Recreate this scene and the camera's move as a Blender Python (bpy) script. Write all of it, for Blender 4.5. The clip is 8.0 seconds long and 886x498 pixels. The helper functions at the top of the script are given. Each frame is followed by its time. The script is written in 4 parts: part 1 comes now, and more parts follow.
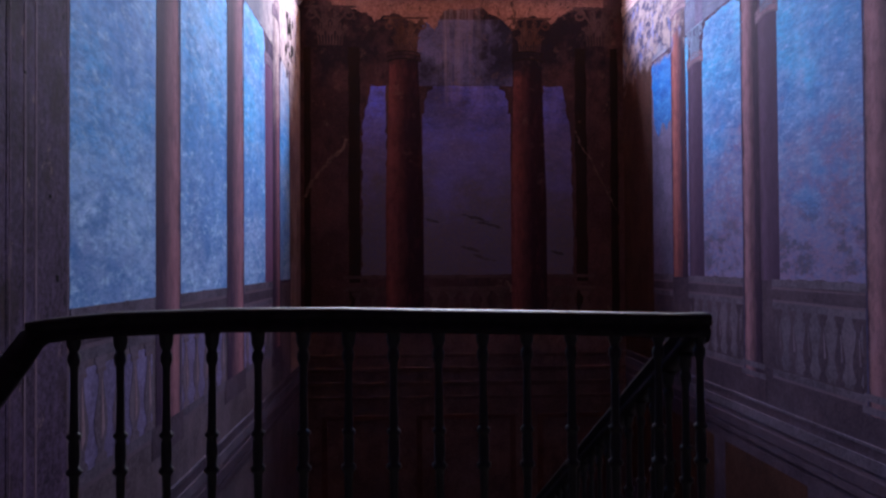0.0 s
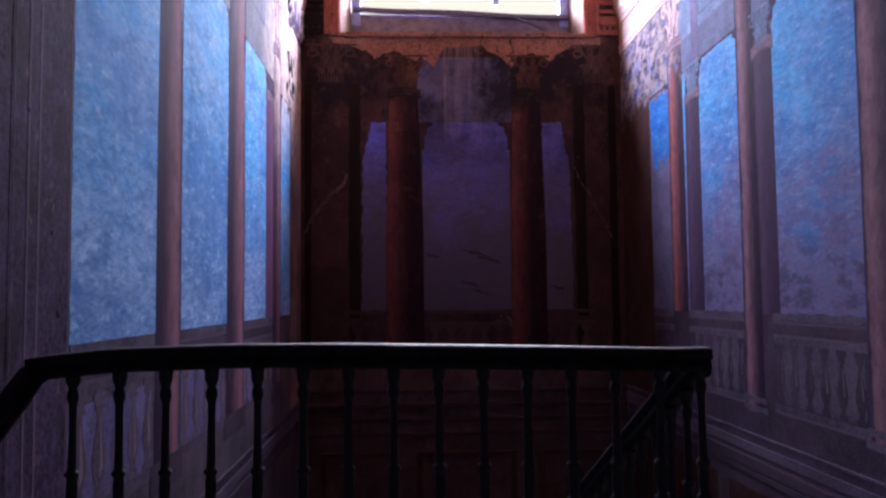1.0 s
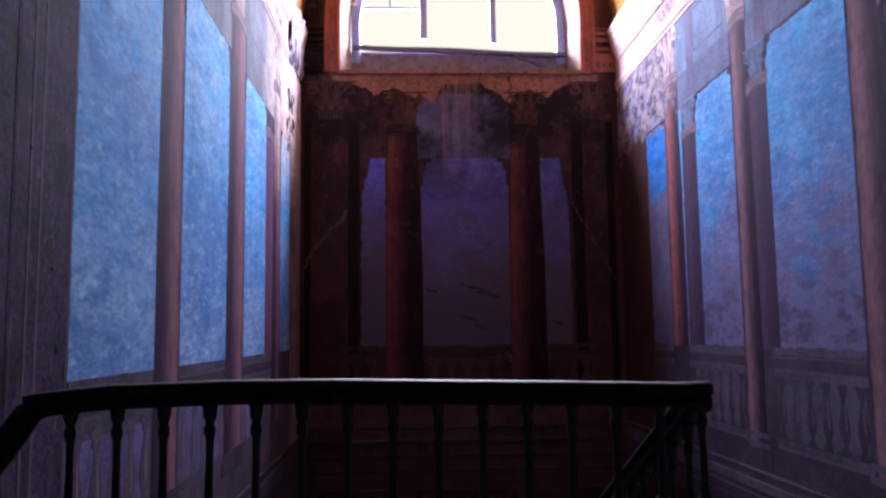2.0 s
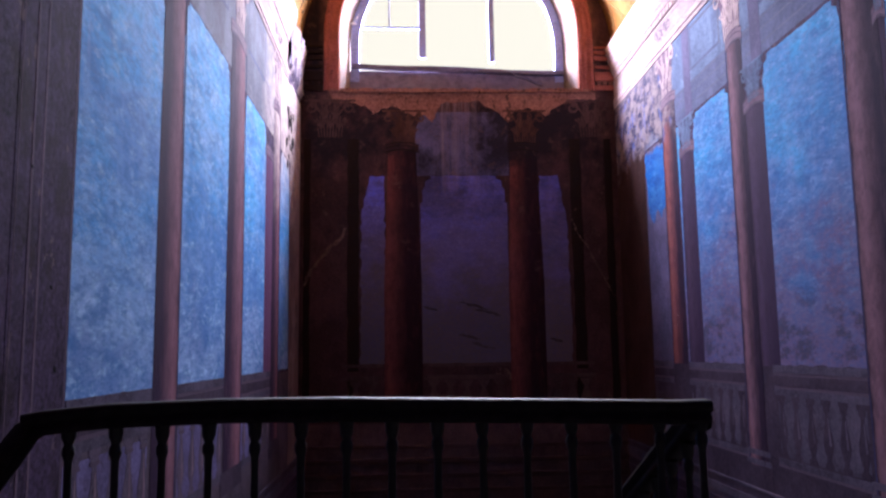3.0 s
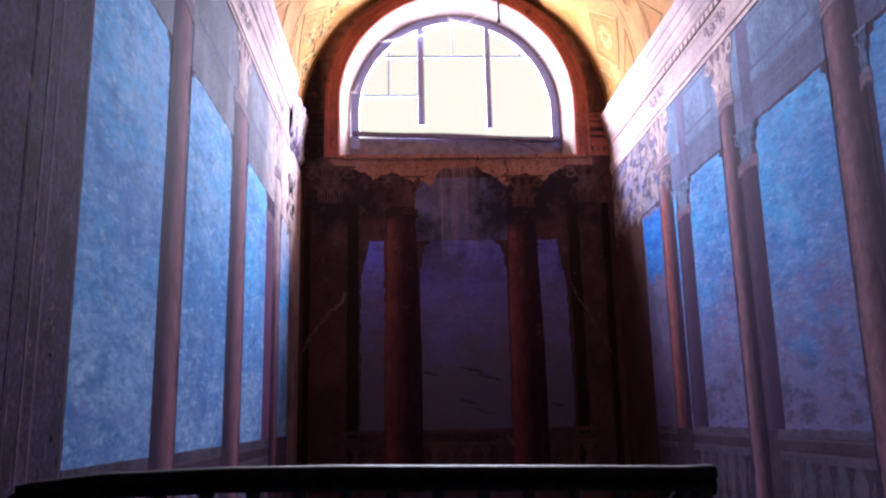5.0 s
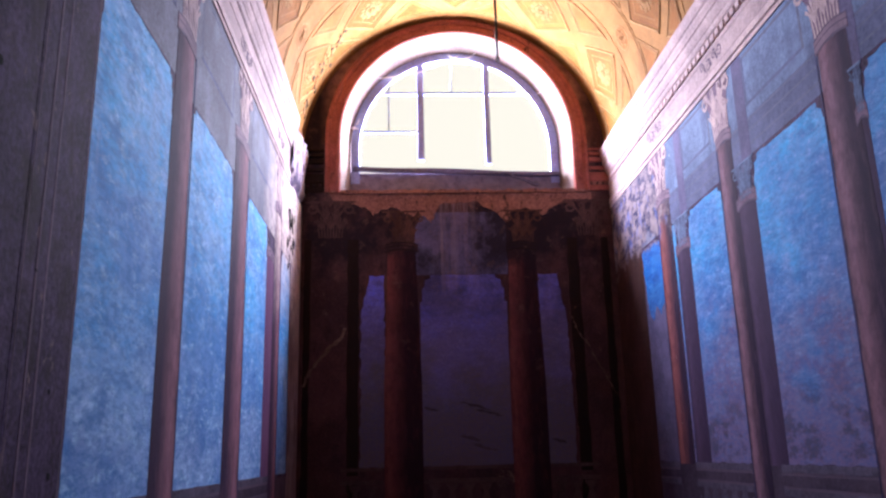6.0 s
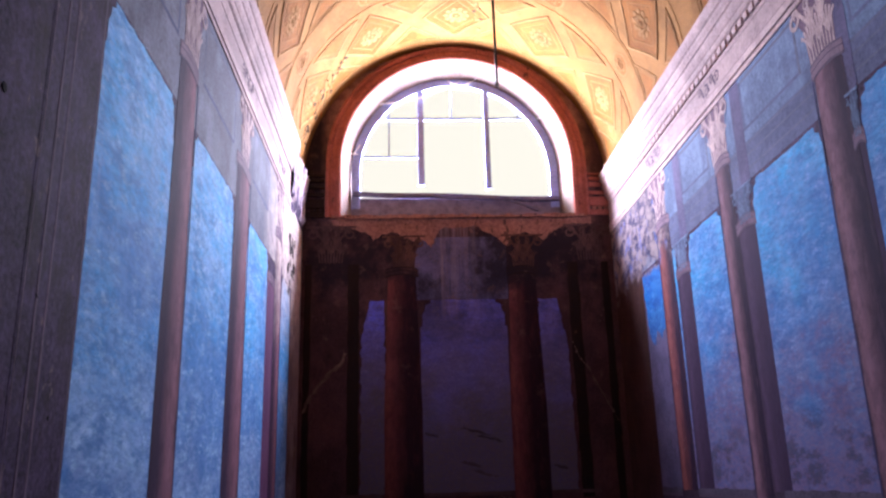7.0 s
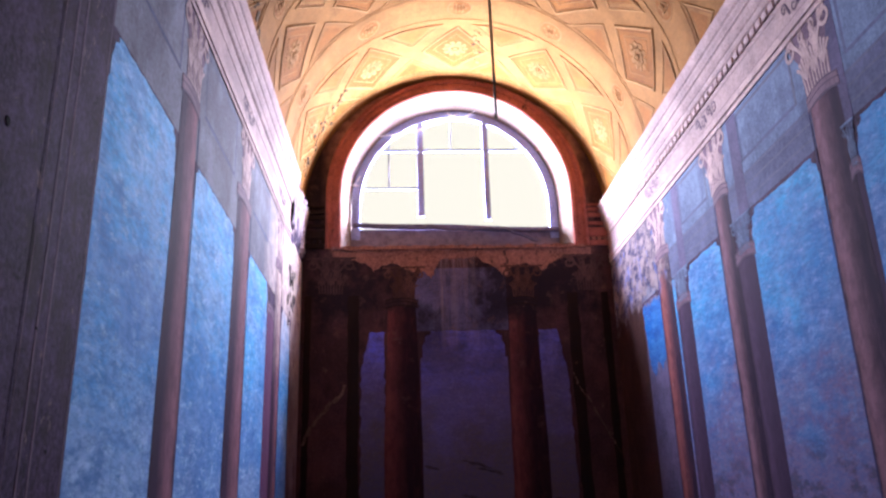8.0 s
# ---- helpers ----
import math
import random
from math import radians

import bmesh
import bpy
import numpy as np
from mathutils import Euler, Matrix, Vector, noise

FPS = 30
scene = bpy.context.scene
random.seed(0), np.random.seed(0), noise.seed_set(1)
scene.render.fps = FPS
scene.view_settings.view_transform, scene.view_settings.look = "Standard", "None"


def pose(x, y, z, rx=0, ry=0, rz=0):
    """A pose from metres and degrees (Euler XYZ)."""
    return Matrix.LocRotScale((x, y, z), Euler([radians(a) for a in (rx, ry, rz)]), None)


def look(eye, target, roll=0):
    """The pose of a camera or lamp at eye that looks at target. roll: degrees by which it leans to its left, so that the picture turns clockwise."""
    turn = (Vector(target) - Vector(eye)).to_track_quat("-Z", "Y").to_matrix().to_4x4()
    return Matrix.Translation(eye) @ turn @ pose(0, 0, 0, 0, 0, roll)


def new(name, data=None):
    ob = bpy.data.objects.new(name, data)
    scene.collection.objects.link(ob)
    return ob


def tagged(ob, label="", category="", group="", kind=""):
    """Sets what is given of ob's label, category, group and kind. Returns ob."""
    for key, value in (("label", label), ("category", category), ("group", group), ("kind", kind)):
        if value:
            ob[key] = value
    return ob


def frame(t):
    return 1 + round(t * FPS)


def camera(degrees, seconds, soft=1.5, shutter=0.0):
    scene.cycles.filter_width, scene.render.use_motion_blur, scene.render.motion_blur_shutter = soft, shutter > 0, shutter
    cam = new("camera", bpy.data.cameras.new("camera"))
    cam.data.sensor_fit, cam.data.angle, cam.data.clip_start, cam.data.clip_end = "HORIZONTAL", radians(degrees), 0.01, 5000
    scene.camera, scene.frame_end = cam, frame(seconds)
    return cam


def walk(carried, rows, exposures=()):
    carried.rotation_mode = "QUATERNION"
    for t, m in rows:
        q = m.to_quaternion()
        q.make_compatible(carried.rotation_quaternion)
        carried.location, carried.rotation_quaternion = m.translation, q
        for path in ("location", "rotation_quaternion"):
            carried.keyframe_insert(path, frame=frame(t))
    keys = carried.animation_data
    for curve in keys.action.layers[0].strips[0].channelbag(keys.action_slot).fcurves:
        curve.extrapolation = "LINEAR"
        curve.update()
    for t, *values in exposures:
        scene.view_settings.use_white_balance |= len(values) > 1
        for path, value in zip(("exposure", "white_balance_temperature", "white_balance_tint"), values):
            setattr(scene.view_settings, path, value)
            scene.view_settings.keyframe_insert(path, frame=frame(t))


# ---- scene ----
cam = camera(57.99, 8.0, soft=2.5)
# time, eye x y z in metres, yaw, pitch, lean in degrees
ROWS = [
    (0.0, 0.021, 0.0000, 1.131, -2.643, 0.996, -0.388),
    (0.5, 0.021, -0.0045, 1.131, -2.646, 2.557, -0.486),
    (1.0, 0.021, -0.0072, 1.131, -2.655, 3.504, -0.565),
    (1.5, 0.021, -0.0115, 1.131, -2.690, 4.986, -0.681),
    (3.0, 0.021, -0.0181, 1.131, -2.817, 7.268, -0.831),
    (3.5, 0.021, -0.0213, 1.131, -2.837, 8.364, -0.941),
    (4.0, 0.021, -0.0250, 1.131, -2.863, 9.643, -1.041),
    (4.5, 0.021, -0.0281, 1.131, -2.894, 10.738, -1.130),
    (6.0, 0.021, -0.0385, 1.131, -2.975, 14.328, -1.418),
    (6.5, 0.021, -0.0418, 1.131, -2.995, 15.452, -1.477),
    (7.0, 0.021, -0.0436, 1.131, -3.002, 16.093, -1.533),
    (7.5, 0.021, -0.0463, 1.131, -3.029, 17.021, -1.613),
    (8.0, 0.021, -0.0500, 1.131, -3.076, 18.295, -1.729),
]
walk(cam, [(t, pose(x, y, z, 90 + pitch, 0, yaw) @ pose(0, 0, 0, 0, 0, lean)) for t, x, y, z, yaw, pitch, lean in ROWS],
     exposures=[(0.0, 0.0), (8.0, 0.0)])

# ---- plan: one module is 1.3 m, counted from the first eye ----
U = 1.3
UY = 1.18                           # the same module along the hall
FLOOR = -0.855                      # landing, in modules below the eye
XW, XE, YN, YS = -0.937, 2.026, 8.0, -2.6
CX = 0.5425                         # axis of the hall
SPRING, VR = 2.80, 1.4795           # vault
WX, WZ, WR, WSILL = 0.556, 3.0, 1.14, 2.45   # arched window: axis, centre, radius, sill
THICK = 0.95


def W(x, y, z):
    return Vector((x * U, y * UY, (z - FLOOR) * U))


# ---- light ----
world = bpy.data.worlds.new("world")
scene.world = world
world.use_nodes = True
wn = world.node_tree.nodes
sky = wn.new("ShaderNodeTexSky")
sky.sky_type = "NISHITA"
sky.sun_disc = False
sky.sun_elevation, sky.sun_rotation = radians(40), radians(200)
wn["Background"].inputs["Strength"].default_value = 0.10
world.node_tree.links.new(sky.outputs[0], wn["Background"].inputs["Color"])

day = bpy.data.lights.new("window_daylight", "AREA")
day.shape, day.size, day.size_y = "RECTANGLE", 2.1 * U, 1.4 * U
day.energy, day.color = 2250, (0.74, 0.75, 0.97)
lamp = new("window_daylight", day)
lamp.matrix_world = look(W(WX, YN + 0.56, 3.34), W(WX + 0.1, YN - 4.0, 3.7))


# ---- materials ----
def nodes_of(name, rough=0.85):
    m = bpy.data.materials.new(name)
    m.use_nodes = True
    t = m.node_tree
    b = t.nodes["Principled BSDF"]
    b.inputs["Roughness"].default_value = rough
    b.inputs["Specular IOR Level"].default_value = 0.04 if rough >= 0.8 else 0.5
    return m, t, b


def noise_tex(t, scale, detail=6, stretch=(1, 1, 1), rough=0.6, shift=0.0):
    co = t.nodes.new("ShaderNodeTexCoord")
    mp = t.nodes.new("ShaderNodeMapping")
    mp.inputs["Scale"].default_value = stretch
    mp.inputs["Location"].default_value = (shift, shift * 0.7, shift * 1.3)
    n = t.nodes.new("ShaderNodeTexNoise")
    n.inputs["Scale"].default_value = scale
    n.inputs["Detail"].default_value = detail
    n.inputs["Roughness"].default_value = rough
    t.links.new(co.outputs["Object"], mp.inputs[0])
    t.links.new(mp.outputs[0], n.inputs["Vector"])
    return n.outputs["Fac"]


def ramp(t, fac, lo, hi):
    r = t.nodes.new("ShaderNodeMapRange")
    r.inputs["From Min"].default_value, r.inputs["From Max"].default_value = lo, hi
    t.links.new(fac, r.inputs["Value"])
    return r.outputs[0]


def mix(t, fac, a, b, mode="MIX"):
    m = t.nodes.new("ShaderNodeMix")
    m.data_type, m.blend_type = "RGBA", mode
    for sock, v in ((m.inputs[0], fac), (m.inputs[6], a), (m.inputs[7], b)):
        if isinstance(v, (int, float)):
            sock.default_value = v
        elif isinstance(v, tuple):
            sock.default_value = (*v, 1)
        else:
            t.links.new(v, sock)
    return m.outputs[2]


def times(t, a, k):
    m = t.nodes.new("ShaderNodeMath")
    m.operation = "MULTIPLY"
    t.links.new(a, m.inputs[0])
    if isinstance(k, (int, float)):
        m.inputs[1].default_value = k
    else:
        t.links.new(k, m.inputs[1])
    return m.outputs[0]


def relief(t, b, fac, strength, dist=0.01):
    n = t.nodes.new("ShaderNodeBump")
    n.inputs["Strength"].default_value, n.inputs["Distance"].default_value = strength, dist
    t.links.new(fac, n.inputs["Height"])
    t.links.new(n.outputs[0], b.inputs["Normal"])


def calc(t, op, a, b):
    m = t.nodes.new("ShaderNodeMath")
    m.operation = op
    for sock, v in zip(m.inputs, (a, b)):
        if isinstance(v, (int, float)):
            sock.default_value = v
        else:
            t.links.new(v, sock)
    return m.outputs[0]


def up(z):
    return (z - FLOOR) * U


def worn(t, col, where, shift):
    """Damage that runs across all the paint of one wall: fallen plaster, soot, lime runs. On the side walls it also
    carries corner shade and window haze.
    """
    co = t.nodes.new("ShaderNodeTexCoord")
    sep = t.nodes.new("ShaderNodeSeparateXYZ")
    t.links.new(co.outputs["Object"], sep.inputs[0])
    X, Y, Z = sep.outputs
    big = calc(t, "SUBTRACT", noise_tex(t, 1.7, 10, rough=0.68, shift=70), 0.5)
    small = calc(t, "SUBTRACT", noise_tex(t, 7, 10, rough=0.72, shift=75), 0.5)
    rough_z = calc(t, "ADD", Z, calc(t, "ADD", times(t, big, 1.1), times(t, small, 0.5)))
    if where == "N":
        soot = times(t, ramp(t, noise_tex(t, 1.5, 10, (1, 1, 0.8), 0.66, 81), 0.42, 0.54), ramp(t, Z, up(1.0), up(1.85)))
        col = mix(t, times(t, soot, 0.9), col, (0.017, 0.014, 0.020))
        bloom = times(t, ramp(t, noise_tex(t, 5, 10, rough=0.75, shift=84), 0.57, 0.68), ramp(t, Z, up(-0.3), up(1.6)))
        col = mix(t, times(t, bloom, 0.5), col, (0.16, 0.092, 0.07))
        pink = mix(t, ramp(t, noise_tex(t, 8, 10, rough=0.75, shift=87), 0.42, 0.58), (0.42, 0.215, 0.17), (0.20, 0.095, 0.08))
        side = times(t, ramp(t, X, -0.78 * U, -0.6 * U), ramp(t, X, 1.92 * U, 1.74 * U))
        col = mix(t, times(t, times(t, ramp(t, rough_z, up(2.30), up(2.42)), side), 0.7), col, pink)
        run = times(t, ramp(t, noise_tex(t, 13, 6, (1, 1, 0.03), 0.7, 90), 0.47, 0.62), ramp(t, rough_z, up(1.35), up(2.25)))
        run = times(t, run, times(t, ramp(t, X, 0.28 * U, 0.40 * U), ramp(t, X, 0.74 * U, 0.54 * U)))
        return mix(t, times(t, run, 0.8), col, (0.30, 0.23, 0.27))
    rough_y = calc(t, "ADD", Y, calc(t, "ADD", times(t, big, 1.6), times(t, small, 0.9)))
    flakes = ramp(t, noise_tex(t, 9, 11, (1, 0.7, 1.0), 0.78, 93), 0.44, 0.58)
    if where == "E":
        # bare plaster, darkened for the shadow wedge at the corner
        bare = mix(t, flakes, (0.250, 0.195, 0.205), (0.030, 0.028, 0.070))
        bare = mix(t, times(t, ramp(t, noise_tex(t, 5, 9, rough=0.7, shift=96), 0.55, 0.62), 0.7), bare, (0.10, 0.13, 0.34))
        mask = times(t, ramp(t, rough_y, 6.15 * UY, 6.55 * UY), ramp(t, rough_z, up(1.60), up(1.78)))
    else:
        # bare plaster, pale and spread wider to stand for the window's haze
        bare = mix(t, flakes, (0.58, 0.47, 0.43), (0.30, 0.23, 0.25))
        mask = times(t, ramp(t, rough_y, 5.85 * UY, 6.7 * UY), ramp(t, rough_z, up(0.95), up(1.75)))
    return mix(t, mask, col, bare)


def fresco(name, c1, c2, chip=None, chips=0.0, rough=0.85, grain=0.35, shift=0.0, streak=0.35, stain=None, wear="", size=1.0):
    """Old painted plaster: cloudy tone, vertical runs, fine grain, worn patches."""
    m, t, b = nodes_of(name, rough)
    col = mix(t, ramp(t, noise_tex(t, 1.9 * size, 9, shift=shift, rough=0.7), 0.42, 0.58), tuple(1.12 * v for v in c1), tuple(0.85 * v for v in c2))
    run = ramp(t, noise_tex(t, 9 * size, 6, (1, 1, 0.06), shift=shift + 3, rough=0.7), 0.44, 0.62)
    col = mix(t, times(t, run, streak), col, tuple(0.55 * v for v in c1))
    fine = noise_tex(t, 42, 6, shift=shift + 5, rough=0.75)
    col = mix(t, grain, col, mix(t, ramp(t, fine, 0.38, 0.62), tuple(0.5 * v for v in c2), tuple(min(1, 1.35 * v) for v in c1)))
    if stain:
        col = mix(t, times(t, ramp(t, noise_tex(t, 2.6 * size, 9, (1, 1, 0.5), 0.7, shift + 9), 0.52, 0.68), 0.85), col, stain)
    if chip:
        flake = ramp(t, noise_tex(t, 5.5 * size, 10, (1, 1, 0.6), 0.72, shift + 11), 0.70 - chips, 0.73 - chips)
        col = mix(t, flake, col, chip)
    if wear:
        col = worn(t, col, wear, shift)
    t.links.new(col, b.inputs["Base Color"])
    relief(t, b, noise_tex(t, 24, 8, shift=shift, rough=0.7), 0.5, 0.008)
    return m


def sky_fresco(name, top, mid, low, z0, z1, shift=0.0, cloud=(0.55, 0.55, 0.66), dark=(0.10, 0.14, 0.22), wear="", foliage=None, haze=0.0):
    """Painted sky: strong blue above, haze and faint hills below, clouds, worn spots."""
    m, t, b = nodes_of(name, 0.8)
    co = t.nodes.new("ShaderNodeTexCoord")
    sep = t.nodes.new("ShaderNodeSeparateXYZ")
    t.links.new(co.outputs["Object"], sep.inputs[0])
    h = ramp(t, sep.outputs["Z"], (z0 - FLOOR) * U, (z1 - FLOOR) * U)
    add = t.nodes.new("ShaderNodeMath")
    add.operation = "MULTIPLY_ADD"
    t.links.new(noise_tex(t, 1.3, 8, (1, 1, 1.3), 0.65, shift), add.inputs[0])
    add.inputs[1].default_value = 1.5
    sub = t.nodes.new("ShaderNodeMath")
    sub.operation = "SUBTRACT"
    t.links.new(h, sub.inputs[0])
    sub.inputs[1].default_value = 0.75
    t.links.new(sub.outputs[0], add.inputs[2])
    cr = t.nodes.new("ShaderNodeValToRGB")
    e = cr.color_ramp.elements
    e[0].position, e[0].color = 0.26 if haze else 0.14, (*low, 1)
    e[1].position, e[1].color = 1.0, (*top, 1)
    k = e.new(0.56)
    k.color = (*mid, 1)
    t.links.new(add.outputs[0], cr.inputs[0])
    col = cr.outputs[0]
    high = calc(t, "ADD", times(t, ramp(t, h, 0.0, haze), 0.85), 0.15) if haze else 1.0
    col = mix(t, times(t, times(t, ramp(t, noise_tex(t, 2.2, 10, (1, 0.7, 1.8), 0.72, shift + 4), 0.43, 0.58), 0.58), high), col, cloud)
    col = mix(t, times(t, times(t, ramp(t, noise_tex(t, 0.9, 6, (1, 0.8, 1.3), 0.6, shift + 21), 0.50, 0.62), 0.6), high), col, tuple(1.25 * v for v in dark))
    col = mix(t, times(t, times(t, ramp(t, noise_tex(t, 5, 11, (1, 0.6, 1.6), 0.8, shift + 6), 0.485, 0.60), 0.66), high), col, dark)
    col = mix(t, times(t, times(t, ramp(t, noise_tex(t, 11, 11, (1, 0.6, 1.5), 0.82, shift + 8), 0.52, 0.62), 0.52), high), col, tuple(min(1, 1.5 * v + 0.04) for v in cloud))
    col = mix(t, times(t, ramp(t, noise_tex(t, 6, 9, (1, 1, 0.10), 0.72, shift + 25), 0.50, 0.64), times(t, ramp(t, h, 0.0, 0.5), 0.30)), col, cloud)
    col = mix(t, times(t, ramp(t, noise_tex(t, 34, 8, (1, 0.5, 1.3), 0.7, shift + 18), 0.46, 0.58), 0.40), col, tuple(0.8 * v for v in dark))
    if foliage:
        tree = times(t, ramp(t, noise_tex(t, 4.5, 10, (1, 0.8, 1.4), 0.76, shift + 15), 0.50, 0.57), ramp(t, h, 0.30, 0.06))
        col = mix(t, times(t, tree, 0.6), col, foliage)
    col = mix(t, ramp(t, noise_tex(t, 30, 4, shift=shift + 12), 0.73, 0.76), col, (0.07, 0.06, 0.09))
    if wear:
        col = worn(t, col, wear, shift)
    t.links.new(col, b.inputs["Base Color"])
    relief(t, b, noise_tex(t, 26, 8, shift=shift, rough=0.75), 0.5, 0.008)
    return m


def shaft_paint(name, lit, dark, axis, u0, u1, shift=0.0, chip=None, chips=0.0, wear=""):
    """A painted column: light tone on one flank, dark on the other, as the fresco has it."""
    m, t, b = nodes_of(name, 0.85)
    co = t.nodes.new("ShaderNodeTexCoord")
    sep = t.nodes.new("ShaderNodeSeparateXYZ")
    t.links.new(co.outputs["Object"], sep.inputs[0])
    k = UY if axis == "Y" else U
    g = ramp(t, sep.outputs[axis], u0 * k, u1 * k)
    wob = t.nodes.new("ShaderNodeMath")
    wob.operation = "MULTIPLY_ADD"
    t.links.new(noise_tex(t, 8, 6, (1, 1, 0.3), 0.7, shift), wob.inputs[0])
    wob.inputs[1].default_value = 0.36
    s = t.nodes.new("ShaderNodeMath")
    s.operation = "SUBTRACT"
    t.links.new(g, s.inputs[0])
    s.inputs[1].default_value = 0.18
    t.links.new(s.outputs[0], wob.inputs[2])
    cr = t.nodes.new("ShaderNodeValToRGB")
    e = cr.color_ramp.elements
    e[0].position, e[0].color = 0.0, (*dark, 1)
    e[1].position, e[1].color = 1.0, (*dark, 1)
    k = e.new(0.07)
    k.color = (*tuple(0.75 * v for v in lit), 1)
    k = e.new(0.2)
    k.color = (*lit, 1)
    k = e.new(0.46)
    k.color = (*tuple(0.45 * p + 0.55 * q for p, q in zip(lit, dark)), 1)
    k = e.new(0.72)
    k.color = (*tuple(1.15 * q for q in dark), 1)
    t.links.new(wob.outputs[0], cr.inputs[0])
    col = cr.outputs[0]
    fine = ramp(t, noise_tex(t, 16, 10, (1, 0.8, 0.45), 0.8, shift + 2), 0.45, 0.58)
    col = mix(t, times(t, fine, 0.38), col, tuple(0.7 * v for v in dark))
    pale = ramp(t, noise_tex(t, 11, 10, (1, 1, 0.22), 0.78, shift + 13), 0.52, 0.62)
    col = mix(t, times(t, pale, 0.14), col, tuple(1.1 * v for v in lit))
    if chip:
        col = mix(t, ramp(t, noise_tex(t, 6, 10, (1, 1, 0.5), 0.75, shift + 7), 0.70 - chips, 0.73 - chips), col, chip)
    if wear:
        col = worn(t, col, wear, shift)
    t.links.new(col, b.inputs["Base Color"])
    relief(t, b, noise_tex(t, 26, 8, shift=shift, rough=0.75), 0.5, 0.008)
    return m


def plain(name, c, rough=0.5, metal=0.0, bump=0.15, scale=40, vary=0.3):
    m, t, b = nodes_of(name, rough)
    b.inputs["Metallic"].default_value = metal
    n = noise_tex(t, scale, 7, rough=0.7)
    col = mix(t, ramp(t, n, 0.3, 0.7), tuple((1 - vary) * v for v in c), tuple(min(1, (1 + vary) * v) for v in c))
    t.links.new(col, b.inputs["Base Color"])
    relief(t, b, n, bump, 0.004)
    return m


PLASTER = (0.62, 0.50, 0.46)
M_side = fresco("mauve_plaster", (0.080, 0.050, 0.106), (0.022, 0.013, 0.028), (0.150, 0.098, 0.115), 0.09, stain=(0.030, 0.018, 0.020), streak=0.8, grain=0.5, size=2.2)
M_upper = fresco("grey_blue_fresco", (0.165, 0.225, 0.350), (0.100, 0.130, 0.225), (0.300, 0.330, 0.400), 0.05, shift=2, stain=(0.080, 0.090, 0.165), wear="E")
M_upperW = fresco("grey_blue_fresco_west", (0.195, 0.205, 0.265), (0.120, 0.120, 0.165), (0.34, 0.34, 0.36), 0.06, shift=2.5, stain=(0.085, 0.078, 0.105), wear="W")
M_pale = fresco("pale_lilac_stucco", (0.540, 0.408, 0.396), (0.400, 0.294, 0.310), shift=4, streak=0.2)
M_mid = fresco("dusty_mauve_paint", (0.221, 0.149, 0.191), (0.170, 0.115, 0.157), shift=6, streak=0.2)
M_line = fresco("dark_violet_line", (0.09, 0.065, 0.10), (0.12, 0.085, 0.125), shift=7, streak=0.1)
M_corn = fresco("lilac_frieze", (0.420, 0.314, 0.311), (0.330, 0.247, 0.260), shift=35, streak=0.2)
M_hill = fresco("dim_hill_paint", (0.085, 0.062, 0.072), (0.055, 0.042, 0.05), shift=39, streak=0.0)
M_crack = fresco("pale_repair", (0.149, 0.093, 0.077), (0.074, 0.043, 0.038), shift=40, streak=0.0, grain=0.6)
M_pilE = fresco("mauve_grey_strip", (0.120, 0.108, 0.200), (0.080, 0.070, 0.135), shift=38, streak=0.4, wear="E")
M_pil = fresco("worn_pilaster_edge", (0.175, 0.115, 0.165), (0.12, 0.075, 0.12), shift=36, streak=0.6)
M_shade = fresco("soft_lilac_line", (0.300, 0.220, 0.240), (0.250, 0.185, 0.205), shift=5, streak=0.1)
M_faint = fresco("faint_grey_line", (0.128, 0.139, 0.203), (0.112, 0.120, 0.180), shift=3, streak=0.1)
# dado tone lowered for the light falling off down the east wall
M_dado = fresco("shaded_violet_grey_dado", (0.065, 0.046, 0.073), (0.043, 0.030, 0.054), (0.130, 0.097, 0.130), 0.02, shift=8)
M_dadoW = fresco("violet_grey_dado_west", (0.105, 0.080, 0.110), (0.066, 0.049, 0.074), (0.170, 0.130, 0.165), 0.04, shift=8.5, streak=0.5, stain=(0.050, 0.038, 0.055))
M_balus = fresco("painted_baluster_grey", (0.102, 0.084, 0.128), (0.060, 0.048, 0.078), shift=9, streak=0.6)
M_balusW = fresco("painted_baluster_lilac", (0.125, 0.096, 0.145), (0.080, 0.060, 0.094), shift=29, streak=0.5)
M_lowblue = fresco("painted_blue_depth", (0.17, 0.145, 0.31), (0.10, 0.082, 0.17), shift=30, streak=0.5)
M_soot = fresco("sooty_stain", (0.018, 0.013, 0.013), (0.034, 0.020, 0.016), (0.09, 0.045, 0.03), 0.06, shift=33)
M_upperlow = fresco("slate_painted_beam", (0.115, 0.13, 0.225), (0.085, 0.095, 0.17), (0.2, 0.2, 0.28), 0.02, shift=34)
M_rust = fresco("rust_brown_dado", (0.101, 0.045, 0.040), (0.058, 0.029, 0.029), shift=10)
# rust paint, darkened further for the shade in the east corner
M_pierE = fresco("shaded_rust_pier_east", (0.052, 0.023, 0.021), (0.030, 0.015, 0.015), shift=10, wear="E")
# west twin, its paint lightened for the window's glare
M_pierW = fresco("glare_lit_rust_pier_west", (0.24, 0.165, 0.175), (0.15, 0.095, 0.105), (0.40, 0.32, 0.33), 0.06, shift=11, stain=(0.07, 0.035, 0.033), wear="W")
M_crumb = fresco("crumbling_plaster", (0.40, 0.32, 0.33), (0.20, 0.145, 0.19), (0.08, 0.06, 0.10), 0.20, shift=12, grain=0.6, stain=(0.12, 0.13, 0.30))
M_deepline = fresco("deep_blue_violet_line", (0.050, 0.045, 0.110), (0.036, 0.032, 0.080), shift=66, streak=0.2)
